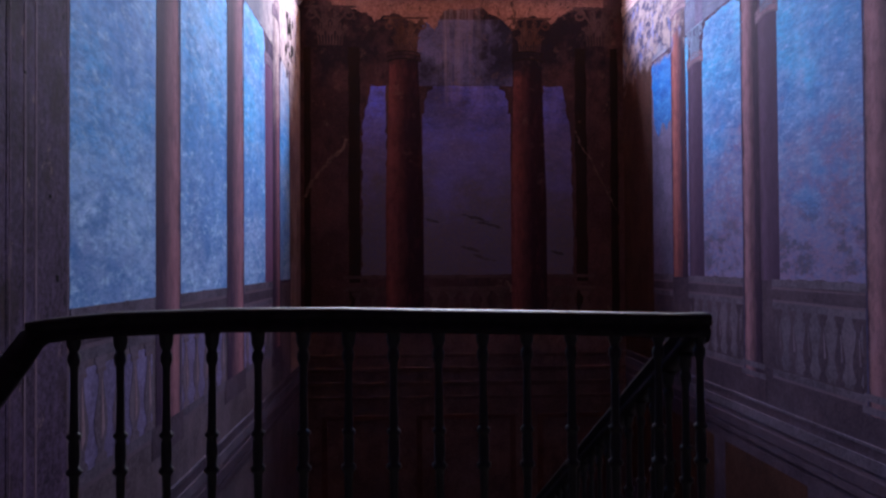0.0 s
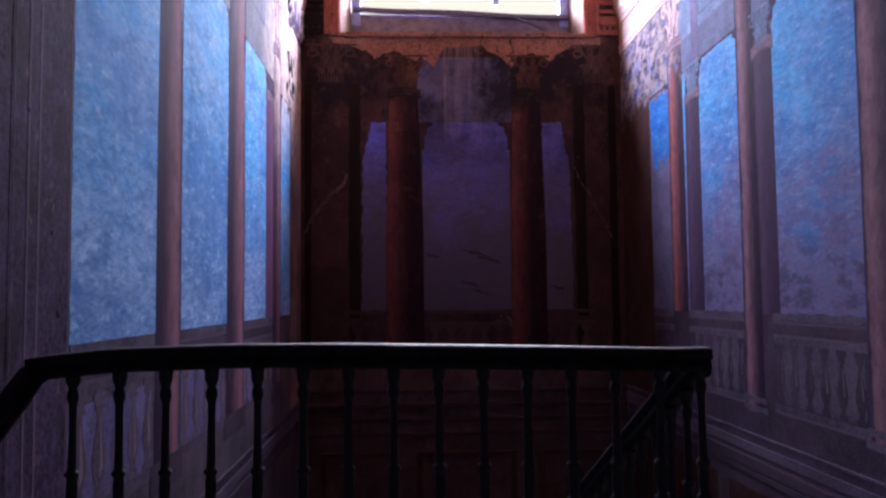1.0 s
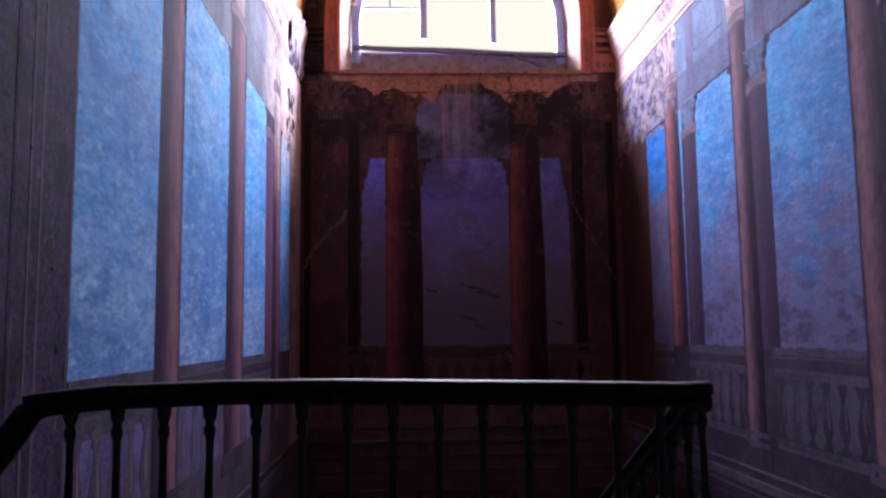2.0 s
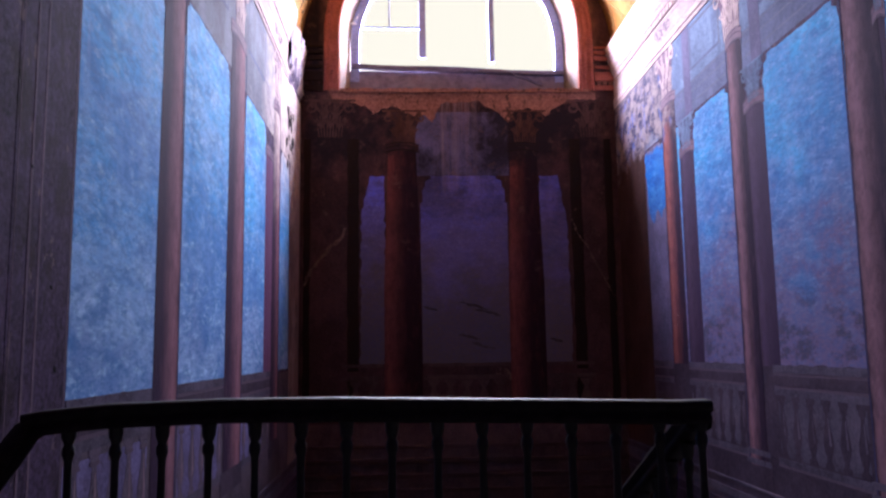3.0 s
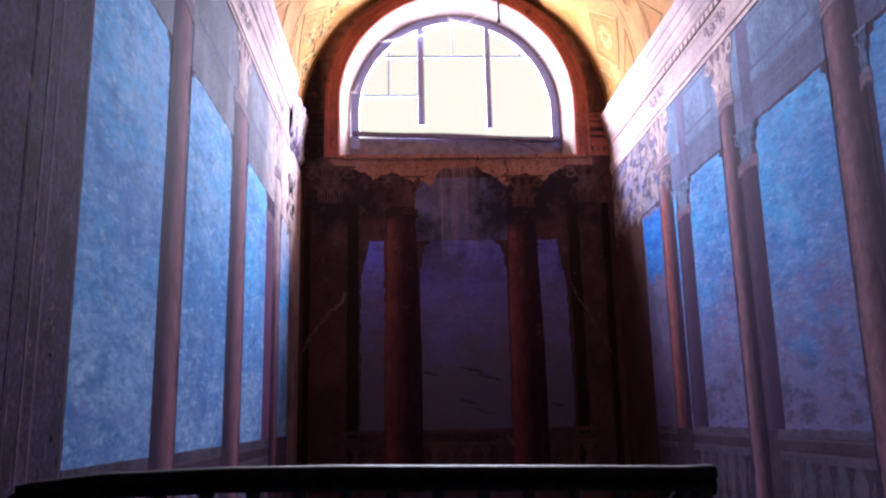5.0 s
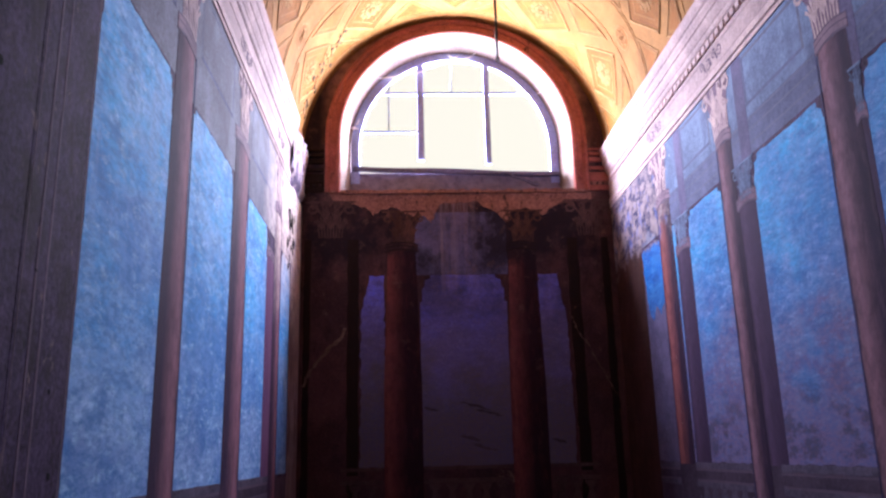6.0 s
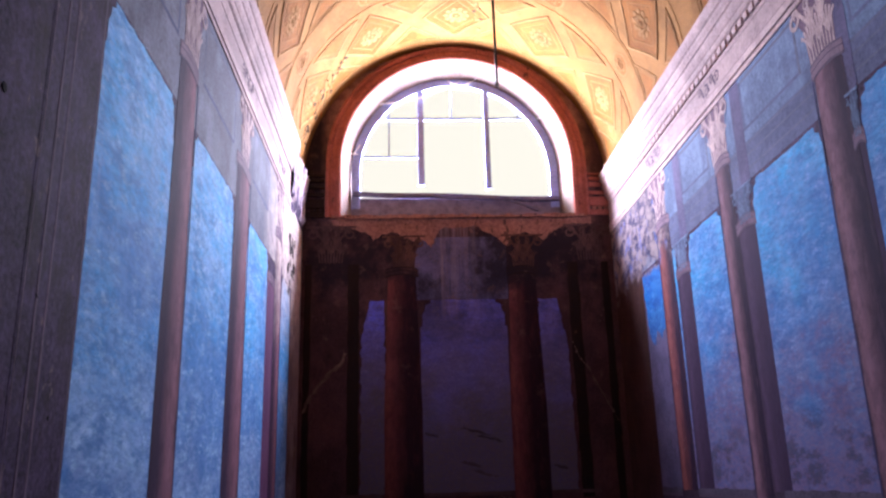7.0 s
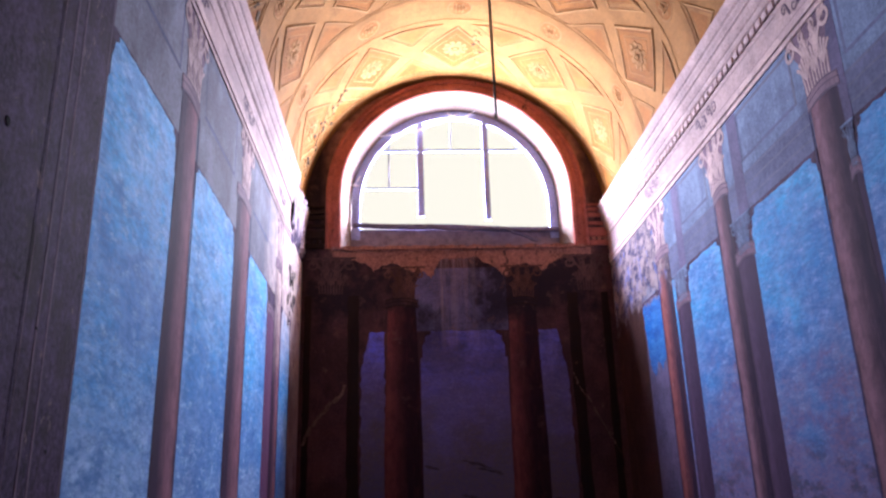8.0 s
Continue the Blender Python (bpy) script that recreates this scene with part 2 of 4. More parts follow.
M_hole = plain("hole_shade_black", (0.012, 0.01, 0.012), 1.0)
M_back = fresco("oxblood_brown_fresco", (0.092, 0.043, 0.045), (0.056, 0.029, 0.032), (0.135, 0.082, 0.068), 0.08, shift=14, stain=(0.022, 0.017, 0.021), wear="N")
# beam paint raised to blue for the glare veil under the window
M_beam = fresco("blue_veiled_beam", (0.125, 0.116, 0.225), (0.078, 0.070, 0.135), shift=17, wear="N")
M_pink = fresco("bare_pink_plaster", (0.30, 0.145, 0.115), (0.20, 0.092, 0.076), (0.07, 0.038, 0.036), 0.12, shift=18, size=2.0, grain=0.6)
M_dull = fresco("dull_brown_ornament", (0.108, 0.054, 0.043), (0.065, 0.031, 0.027), shift=16, stain=(0.030, 0.015, 0.013))
M_low = fresco("lightened_brown_violet_dado", (0.135, 0.080, 0.082), (0.085, 0.050, 0.056), (0.17, 0.11, 0.10), 0.04, shift=61, stain=(0.050, 0.030, 0.034))
M_nline = fresco("brown_red_line", (0.093, 0.053, 0.052), (0.066, 0.039, 0.039), shift=13)
# terracotta, brightened to carry the window's bloom around the arch
M_trim = fresco("terracotta_moulding", (0.330, 0.110, 0.092), (0.230, 0.074, 0.063), (0.08, 0.036, 0.034), 0.08, shift=20, streak=0.2)
M_reveal = fresco("whitewashed_reveal", (0.21, 0.155, 0.135), (0.165, 0.12, 0.105), shift=21, streak=0.15)
M_vault = fresco("cream_ochre_vault", (0.220, 0.106, 0.033), (0.172, 0.078, 0.023), (0.260, 0.150, 0.070), 0.04, shift=22, streak=0.0, grain=0.3, stain=(0.200, 0.086, 0.023))
M_field = fresco("brown_ochre_field", (0.200, 0.078, 0.018), (0.145, 0.054, 0.012), shift=23, streak=0.0, grain=0.35)
M_vline = fresco("ochre_brown_line", (0.115, 0.042, 0.010), (0.085, 0.030, 0.008), shift=25, streak=0.0, grain=0.3)
M_dirt = fresco("sooty_peeling", (0.065, 0.042, 0.020), (0.018, 0.013, 0.010), shift=27, streak=0.0, grain=0.5)
M_rose = fresco("pale_cream_rosette", (0.255, 0.138, 0.055), (0.205, 0.105, 0.038), shift=24, streak=0.0, grain=0.25)
# wood colour lightened towards blue for the glare around the bars
M_frame = plain("glare_tinted_weathered_wood", (0.24, 0.28, 0.52), 0.85, vary=0.4)
M_board = plain("weathered_board", (0.105, 0.10, 0.155), 0.85, vary=0.5)
M_panel = plain("dusty_lilac_panel", (0.165, 0.140, 0.180), 0.85, vary=0.4, scale=12)
M_iron = plain("black_cast_iron", (0.012, 0.011, 0.012), 0.45, 0.0, 0.3, 60, 0.5)
M_wood = plain("dark_polished_handrail", (0.022, 0.017, 0.020), 0.55, 0.0, 0.2, 25, 0.5)
M_wood.node_tree.nodes["Principled BSDF"].inputs["Specular IOR Level"].default_value = 0.14
M_stone = fresco("grey_stone", (0.135, 0.122, 0.117), (0.099, 0.090, 0.090), shift=26, streak=0.0)
M_web = plain("dusty_cobweb", (0.75, 0.70, 0.68), 0.9)
M_skyW = sky_fresco("blue_sky_fresco_west", (0.115, 0.520, 0.900), (0.082, 0.365, 0.760), (0.180, 0.300, 0.580), -0.11, 1.59, 31, (0.320, 0.510, 0.800), (0.042, 0.170, 0.450), wear="W")
M_skyE = sky_fresco("blue_sky_fresco_east", (0.050, 0.44, 0.78), (0.060, 0.205, 0.50), (0.155, 0.112, 0.215), 0.02, 1.63, 37, (0.17, 0.27, 0.50), (0.028, 0.115, 0.32), wear="E", foliage=(0.045, 0.038, 0.062), haze=0.55)
# north sky: darker copy for the shaded wall, blued for the glare veil
M_skyN = sky_fresco("shaded_veiled_sky_fresco", (0.145, 0.160, 0.800), (0.140, 0.115, 0.290), (0.115, 0.090, 0.098), 0.25, 1.70, 43, (0.150, 0.125, 0.280), (0.090, 0.080, 0.220), wear="N", haze=0.8)
M_deep = sky_fresco("deep_blue_fresco", (0.008, 0.130, 0.450), (0.022, 0.110, 0.330), (0.08, 0.09, 0.20), 0.85, 1.35, 47, (0.04, 0.17, 0.42), (0.015, 0.065, 0.24), wear="E")


# ---- mesh helpers ----
def part(name, bm, material, parent=None, label="", smooth=False):
    me = bpy.data.meshes.new(name)
    bm.to_mesh(me)
    bm.free()
    for mat in (material if isinstance(material, (list, tuple)) else [material]):
        me.materials.append(mat)
    if smooth:
        for p in me.polygons:
            p.use_smooth = True
    ob = new(name, me)
    if parent is not None:
        ob.parent = parent
        ob.matrix_parent_inverse = Matrix.Translation(-parent.location)
    if label:
        ob["label"] = label
    return ob


def on(wall, u, z, off):
    """A point of a wall's face: u along it, z up, off metres proud of it."""
    if wall == "E":
        return W(XE - off / U, u, z)
    if wall == "W":
        return W(XW + off / U, u, z)
    return W(u, YN - off / UY, z)


FILM = 0.2                          # painted coats lie nearly flush
RELIEF = ("string_course", "arch_moulding", "impost_moulding", "impost_dentil", "window_sill", "stucco_moulding")


def plate(bm, wall, poly, off, base=0.0, mi=0, k=1.0):
    """A thin coat with that outline on a wall, from base to off metres proud of it."""
    front = [bm.verts.new(on(wall, u, z, off * k)) for u, z in poly]
    back = [bm.verts.new(on(wall, u, z, base * k)) for u, z in poly]
    f = bm.faces.new(front)
    f.material_index = mi
    for i in range(len(poly)):
        j = (i + 1) % len(poly)
        g = bm.faces.new((front[i], front[j], back[j], back[i]))
        g.material_index = mi
    return f


def finish(bm):
    bmesh.ops.recalc_face_normals(bm, faces=bm.faces[:])
    return bm


def coat(parent, name, wall, poly, off, mat, label=""):
    bm = bmesh.new()
    plate(bm, wall, poly, off, k=1.0 if name in RELIEF else FILM)
    return part(name, finish(bm), mat, parent, label)


def rect(u0, u1, z0, z1):
    return [(u0, z0), (u1, z0), (u1, z1), (u0, z1)]


def ragged(poly, step, amp, seed):
    """The outline cut into short steps and shaken."""
    rnd = random.Random(seed)
    out = []
    for i, (u, z) in enumerate(poly):
        v, w = poly[(i + 1) % len(poly)]
        n = max(1, int(math.hypot(v - u, w - z) / step))
        for k in range(n):
            s = k / n
            a = amp if k else amp * 0.3
            out.append((u + (v - u) * s + rnd.uniform(-a, a), z + (w - z) * s + rnd.uniform(-a, a)))
    return out


def box(bm, a, b, mi=0):
    """A box between two points in modules."""
    p, q = W(*a), W(*b)
    vs = [bm.verts.new((x, y, z)) for x in (p.x, q.x) for y in (p.y, q.y) for z in (p.z, q.z)]
    for ids in ((0, 1, 3, 2), (4, 6, 7, 5), (0, 4, 5, 1), (2, 3, 7, 6), (0, 2, 6, 4), (1, 5, 7, 3)):
        bm.faces.new([vs[i] for i in ids]).material_index = mi


def tube(bm, pts, r, seg=8, flat=1.0, mi=0):
    """A rod along points in metres; flat squeezes it upwards."""
    rings = []
    for i, p in enumerate(pts):
        d = (pts[min(i + 1, len(pts) - 1)] - pts[max(i - 1, 0)]).normalized()
        side = d.cross(Vector((0, 0, 1)))
        side = side.normalized() if side.length > 1e-3 else Vector((1, 0, 0))
        up = side.cross(d)
        rr = r[i] if isinstance(r, (list, tuple)) else r
        rings.append([bm.verts.new(p + side * rr * math.cos(a) + up * rr * flat * math.sin(a))
                      for a in (2 * math.pi * k / seg for k in range(seg))])
    for a, b in zip(rings, rings[1:]):
        for k in range(seg):
            bm.faces.new((a[k], a[(k + 1) % seg], b[(k + 1) % seg], b[k])).material_index = mi
    bm.faces.new(rings[0][::-1]).material_index = mi
    bm.faces.new(rings[-1]).material_index = mi


def lathe(bm, prof, seg=12):
    """A turned body about z from (radius, height) pairs in metres."""
    rings = [[bm.verts.new((r * math.cos(a), r * math.sin(a), z)) for a in (2 * math.pi * k / seg for k in range(seg))] for r, z in prof]
    for a, b in zip(rings, rings[1:]):
        for k in range(seg):
            bm.faces.new((a[k], a[(k + 1) % seg], b[(k + 1) % seg], b[k]))
    bm.faces.new(rings[0][::-1])
    bm.faces.new(rings[-1])


# ---- shell ----
LOW = -4.6
T2 = 0.3
bm = bmesh.new()
box(bm, (XE, YS - T2, LOW), (XE + T2, YN + THICK, SPRING))
wall_east = tagged(part("wall_east", finish(bm), M_side), "plastered side wall painted with a colonnade and blue sky", "wall", kind="structure")
bm = bmesh.new()
box(bm, (XW - T2, YS - T2, LOW), (XW, YN + THICK, SPRING))
wall_west = tagged(part("wall_west", finish(bm), M_side), "plastered side wall painted with columns and faded blue sky", "wall", kind="structure")
bm = bmesh.new()
box(bm, (XW, YS - T2, LOW), (XE, YS, SPRING + VR + 0.2))
wall_south = tagged(part("wall_south", finish(bm), M_side), "plain mauve plastered wall behind the landing", "wall", kind="structure")


def arch_outline(r, half, z0, n=40):
    """Half round on upright sides, from the left foot over the top to the right foot."""
    pts = [(WX - half, z0)]
    for k in range(n + 1):
        a = math.pi * (1 - k / n)
        pts.append((WX + half * math.cos(a), WZ + r * math.sin(a)))
    pts.append((WX + half, z0))
    return pts


# north wall, with the arched opening through its whole thickness
FRAME_Y = YN + 0.30
bm = bmesh.new()
inner = arch_outline(WR, WR, WSILL)
outer = [(XW, WSILL)]
for u, z in inner[1:-1]:
    a = math.atan2(z - WZ, u - WX)
    outer.append((CX + 1.62 * math.cos(a), WZ + 1.5 * math.sin(a) if math.sin(a) > 0.02 else WZ))
outer.append((XE, WSILL))
outer = [(min(max(u, XW), XE), z) for u, z in outer]
mid = arch_outline(WR - 0.09, WR - 0.09, WSILL + 0.03)
far = arch_outline(WR + 0.30, WR + 0.30, WSILL)


def ring_of(pts, y):
    return [bm.verts.new(W(u, y, z)) for u, z in pts]


r_out, r_in, r_mid, r_mid2, r_far, r_outf = ring_of(outer, YN), ring_of(inner, YN), ring_of(mid, FRAME_Y), ring_of(mid, FRAME_Y + 0.06), ring_of(far, YN + THICK), ring_of(outer, YN + THICK)
for a, b, mi in ((r_out, r_in, 0), (r_in, r_mid, 1), (r_mid, r_mid2, 1), (r_mid2, r_far, 1), (r_far, r_outf, 0), (r_outf, r_out, 0)):
    for i in range(len(a) - 1):
        bm.faces.new((a[i], a[i + 1], b[i + 1], b[i])).material_index = mi
for a, b in ((r_in, r_mid), (r_mid, r_mid2), (r_mid2, r_far)):
    bm.faces.new((a[0], b[0], b[-1], a[-1])).material_index = 1
box(bm, (XW, YN, LOW), (XE, YN + THICK, WSILL))
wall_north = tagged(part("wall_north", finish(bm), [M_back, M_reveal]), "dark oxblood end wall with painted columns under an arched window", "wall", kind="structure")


glow = bpy.data.materials.new("overcast_glow")
glow.use_nodes = True
gb = glow.node_tree.nodes["Principled BSDF"]
gb.inputs["Base Color"].default_value = (0, 0, 0, 1)
gb.inputs["Specular IOR Level"].default_value = 0
gb.inputs["Emission Color"].default_value = (1.0, 0.965, 0.87, 1)
gb.inputs["Emission Strength"].default_value = 1.0
bm = bmesh.new()
box(bm, (WX - 3, YN + 3.0, 0.5), (WX + 3, YN + 3.1, 7.0))
tagged(part("backdrop", finish(bm), glow), "bright white overcast sky outside the window", "sky", kind="structure")

# ---- vault ----
def vp(a, y, d):
    """A point of the vault: angle in degrees, along the hall, d metres below its face."""
    r = VR - d / U
    return W(CX + r * math.cos(radians(a)), y, SPRING + r * math.sin(radians(a)))


bm = bmesh.new()
N = 48
for s, rr in ((0, 0.0), (1, -0.25)):
    rows = [[bm.verts.new(vp(180 * i / N, y, rr)) for i in range(N + 1)] for y in (YS - T2, YN + (THICK if s else 0.0))]
    for i in range(N):
        bm.faces.new((rows[0][i], rows[0][i + 1], rows[1][i + 1], rows[1][i]))


def vplate(poly, d, mi, bevel=0.0):
    """A field of the vault with that outline in (angle, y), d metres proud."""
    ca, cy = sum(p[0] for p in poly) / len(poly), sum(p[1] for p in poly) / len(poly)
    wide = max(abs(p[0] - ca) for p in poly) > 5
    low = [bm.verts.new(vp(a, y, -0.002)) for a, y in poly]
    loops = [low] + [[bm.verts.new(vp(ca + (a - ca) * k, cy + (y - cy) * k, d)) for a, y in poly] for k in ((1 - bevel, 0.66, 0.33) if wide else (1 - bevel,))]
    for p, q in zip(loops, loops[1:]):
        for i in range(len(poly)):
            j = (i + 1) % len(poly)
            bm.faces.new((p[i], p[j], q[j], q[i])).material_index = mi
    bm.faces.new(loops[-1]).material_index = mi


def vring(poly, inset, d, mi):
    """A raised moulding along an outline, with sloping flanks."""
    ca, cy = sum(p[0] for p in poly) / len(poly), sum(p[1] for p in poly) / len(poly)

    def loop(k, dd):
        return [bm.verts.new(vp(ca + (a - ca) * k, cy + (y - cy) * k, dd)) for a, y in poly]
    ls = [loop(1, 0.0), loop(1 - inset * 0.3, d), loop(1 - inset * 0.65, d), loop(1 - inset, 0.001)]
    for a, b in zip(ls, ls[1:]):
        for i in range(len(poly)):
            j = (i + 1) % len(poly)
            bm.faces.new((a[i], a[j], b[j], b[i])).material_index = mi


def rosette(a0, y0, ra, mi=2, petals=8, big=1.0):
    """A flower of raised petals with a button; ra in degrees."""
    ry = radians(ra) * VR * U / UY
    for ringk, (k, w, d) in enumerate(((0.78, 0.26, 0.014), (0.45, 0.22, 0.020))):
        for i in range(petals):
            g = 2 * math.pi * (i + 0.5 * ringk) / petals
            pts = []
            for s in range(6):
                h = 2 * math.pi * s / 6
                pts.append((a0 + ra * (k * math.cos(g) + w * math.cos(h)), y0 + ry * (k * math.sin(g) + w * math.sin(h))))
            vplate(pts, d * big, mi, 0.35)
    vplate([(a0 + ra * 0.2 * math.cos(2 * math.pi * s / 8), y0 + ry * 0.2 * math.sin(2 * math.pi * s / 8)) for s in range(8)], 0.03 * big, mi, 0.4)


def split(poly, n=4):
    """More corners along each side, so that long sides follow the curve."""
    out = []
    for i, (a, y) in enumerate(poly):
        b, z = poly[(i + 1) % len(poly)]
        out += [(a + (b - a) * k / n, y + (z - y) * k / n) for k in range(n)]
    return out


BAY, STEP = 1.41, 33.0
for j in range(7):
    yc = 7.35 - BAY * j
    # rib across the vault, with roundels
    for y0, y1, d in ((yc - 0.96, yc - 0.48, 0.004), (yc - 0.93, yc - 0.90, 0.008), (yc - 0.88, yc - 0.87, 0.004), (yc - 0.57, yc - 0.56, 0.004), (yc - 0.54, yc - 0.51, 0.008)):
        for i in range(36):
            vplate([(5 * i, y0), (5 * i + 5, y0), (5 * i + 5, y1), (5 * i, y1)], d, 0)
    for i in range(-2, 3):
        ac, yr = 89.6 + STEP * i, yc - 0.72
        ry = radians(4.6) * VR * U / UY
        circle = [(ac + 4.6 * math.cos(2 * math.pi * s / 18), yr + ry * math.sin(2 * math.pi * s / 18)) for s in range(18)]
        vplate([(ac + (a - ac) * 0.9, yr + (y - yr) * 0.9) for a, y in circle], 0.0055, 1)
        vring(circle, 0.22, 0.008, 2)
        rosette(ac, yr, 3.0, 2, 6, 0.7)
    for i in range(-2, 3):
        ac = 89.6 + STEP * i
        dia = split([(ac - 13.0, yc), (ac, yc - 0.42), (ac + 13.0, yc), (ac, yc + 0.42)])
        vplate(dia, 0.003, 1, 0.02)
        vring(dia, 0.13, 0.012, 2)
        for k, w, d, mi in ((0.85, 0.07, 0.0042, 4), (0.66, 0.09, 0.0050, 2), (0.59, 0.05, 0.0042, 4)):
            vring([(ac + (a - ac) * k, yc + (y - yc) * k) for a, y in dia], w, d, mi)
        rosette(ac, yc, 5.0, 2, 10, 0.6)
    for i in range(-3, 3):
        am = 89.6 + STEP * (i + 0.5)
        for sgn in (-1, 1):
            tri = [(min(max(a, 1), 179), y) for a, y in ((am - 11.7, yc + sgn * 0.455), (am, yc + sgn * 0.10), (am + 11.7, yc + sgn * 0.455))]
            if sgn > 0 and j == 0:
                tri = [(a, min(y, YN - 0.09)) for a, y in tri]
            tri = split(tri)
            vplate(tri, 0.003, 0, 0.02)
            ta, ty = sum(p[0] for p in tri) / len(tri), sum(p[1] for p in tri) / len(tri)
            vring(tri, 0.15, 0.008, 2)
            vring([(ta + (a - ta) * 0.84, ty + (y - ty) * 0.84) for a, y in tri], 0.10, 0.0042, 4)
            vplate([(ta + (a - ta) * 0.60, ty + (y - ty) * 0.60) for a, y in tri], 0.0045, 1, 0.05)
# damp, peeling plaster along the west springing and by the rod
rnd = random.Random(12)
for k in range(90):
    if k < 55:
        a = rnd.uniform(134, 168)
        y = min(7.40 + 0.006 * (a - 137) + abs(rnd.gauss(0, 0.14)), 7.95)
    elif k < 72:
        y = rnd.uniform(4.72, 5.22)
        a = rnd.gauss(167 + 11 * (y - 4.8), 1.0)
    else:
        a, y = rnd.gauss(81, 1.6), rnd.uniform(6.85, 7.65)
    s = rnd.uniform(0.4, 1.7) * (1.0 if k < 72 else 0.7)
    n = 9
    vplate([(min(a + s * math.cos(2 * math.pi * q / n) * rnd.uniform(0.5, 1.2), 179.8), min(y + s * 0.03 * math.sin(2 * math.pi * q / n) * rnd.uniform(0.5, 1.3), 7.98)) for q in range(n)],
           0.0095 + 0.00003 * k, (3 if k % 3 else 2) if k < 72 else (2 if k % 4 else 3), 0.2)
ceiling = tagged(part("ceiling", finish(bm), [M_vault, M_field, M_rose, M_dirt, M_vline]), "cream and ochre barrel vault with lozenge coffers and rosettes", "ceiling", kind="structure")

# ---- floors and stairs ----
RX0, RX1, RY = -0.755, 0.660, 1.87      # landing rail: ends and distance
bm = bmesh.new()
box(bm, (XW, YS, FLOOR - 0.2), (XE, RY + 0.06, FLOOR))
floor = tagged(part("floor", finish(bm), M_stone), "grey stone landing floor", "floor", kind="structure")
RISE, RUN = 0.131, 0.30
NS = 13
stair = tagged(new("staircase"), "grey stone flight leading down along the side wall", "staircase", kind="structure")
stair.location = W(1.3, RY + 0.06, FLOOR)
for i in range(NS):
    bm = bmesh.new()
    y0 = RY + 0.06 + RUN * i
    box(bm, (RX1 - 0.03, y0, FLOOR - RISE * (i + 2) - 0.1), (XE, y0 + RUN + 0.02, FLOOR - RISE * (i + 1)))
    part("step", finish(bm), M_stone, stair)
bm = bmesh.new()
box(bm, (XW, RY + 0.06 + RUN * NS, FLOOR - RISE * (NS + 1) - 0.2), (XE, YN, FLOOR - RISE * (NS + 1)))
tagged(part("lower_landing", finish(bm), M_stone), "grey stone lower landing under the end wall", "floor", kind="structure")
bm = bmesh.new()
box(bm, (XW, YS, LOW - 0.2), (XE, YN, LOW))
tagged(part("floor_lower", finish(bm), M_stone), "grey stone floor at the foot of the stairwell", "floor", kind="structure")

# ---- painted architecture on the walls ----
def sky_outline(u0, u1, z0, z1, n=0.10):
    """A painted opening with bracketed upper corners."""
    return [(u0, z0), (u1, z0), (u1, z1 - 2.6 * n), (u1 - 0.2 * n, z1 - 2.5 * n), (u1 - 0.2 * n, z1 - 1.4 * n), (u1 - 0.45 * n, z1 - 1.0 * n),
            (u1 - 0.5 * n, z1 - 0.5 * n), (u1 - n, z1 - 0.3 * n), (u1 - n, z1), (u0 + n, z1), (u0 + n, z1 - 0.3 * n), (u0 + 0.5 * n, z1 - 0.5 * n),
            (u0 + 0.45 * n, z1 - 1.0 * n), (u0 + 0.2 * n, z1 - 1.4 * n), (u0 + 0.2 * n, z1 - 2.5 * n), (u0, z1 - 2.6 * n)]


def shaft(parent, wall, u0, u1, z0, z1, mat, label="", off=0.007, ring=None, taper=0.0, line=None):
    """A painted column shaft with its neck ring and foot."""
    d = (u1 - u0) * taper
    poly = [(u0, z0)] + [(u1, z0), (u1, z0 + 0.5 * (z1 - z0)), (u1 - d, z1), (u0 + d, z1), (u0, z0 + 0.5 * (z1 - z0))]
    col = coat(parent, "painted_column", wall, poly, off, mat, label)
    if ring is not None:
        w = (u1 - u0) * 0.07
        bm = bmesh.new()
        n = 10
        for zz, h, o, mi in ((z1 - 0.022, 0.012, 0.011, 1), (z1 - 0.010, 0.030, 0.013, 0), (z1 + 0.020, 0.008, 0.011, 1), (z1 + 0.028, 0.022, 0.012, 0), (z1 + 0.050, 0.010, 0.010, 1)):
            pts = [(u0 + d - w + (u1 - u0 - 2 * d + 2 * w) * k / n, zz + 0.026 * math.sin(math.pi * k / n)) for k in range(n + 1)]
            plate(bm, wall, [(u, z) for u, z in pts] + [(u, z + h) for u, z in pts[::-1]], off + o - 0.006, mi=mi, k=FILM)
        part("neck_ring", finish(bm), [ring, line or M_line], col)
    if wall != "N":
        coat(col, "painted_edge_line", wall, rect(u1 - 0.004, u1 + 0.010, z0, z1), off + 0.002, M_deepline)
    return col


def curl(bm, wall, u, z, r, turn, off, w=0.018, sgn=1, mi=0):
    """A flat painted scroll."""
    n = 18
    pts = []
    for k in range(n + 1):
        s = k / n
        a = turn + sgn * 2 * math.pi * 1.25 * s
        rr = r * (1 - 0.8 * s)
        pts.append((u + rr * math.cos(a), z + rr * math.sin(a), w * (1 - 0.4 * s)))
    for (a, b, c), (d, e, g) in zip(pts, pts[1:]):
        l = math.hypot(d - a, e - b) or 1e-6
        nx, nz = -(e - b) / l, (d - a) / l
        plate(bm, wall, [(a - nx * c / 2, b - nz * c / 2), (d - nx * g / 2, e - nz * g / 2), (d + nx * g / 2, e + nz * g / 2), (a + nx * c / 2, b + nz * c / 2)], off, off - 0.006, mi, FILM)


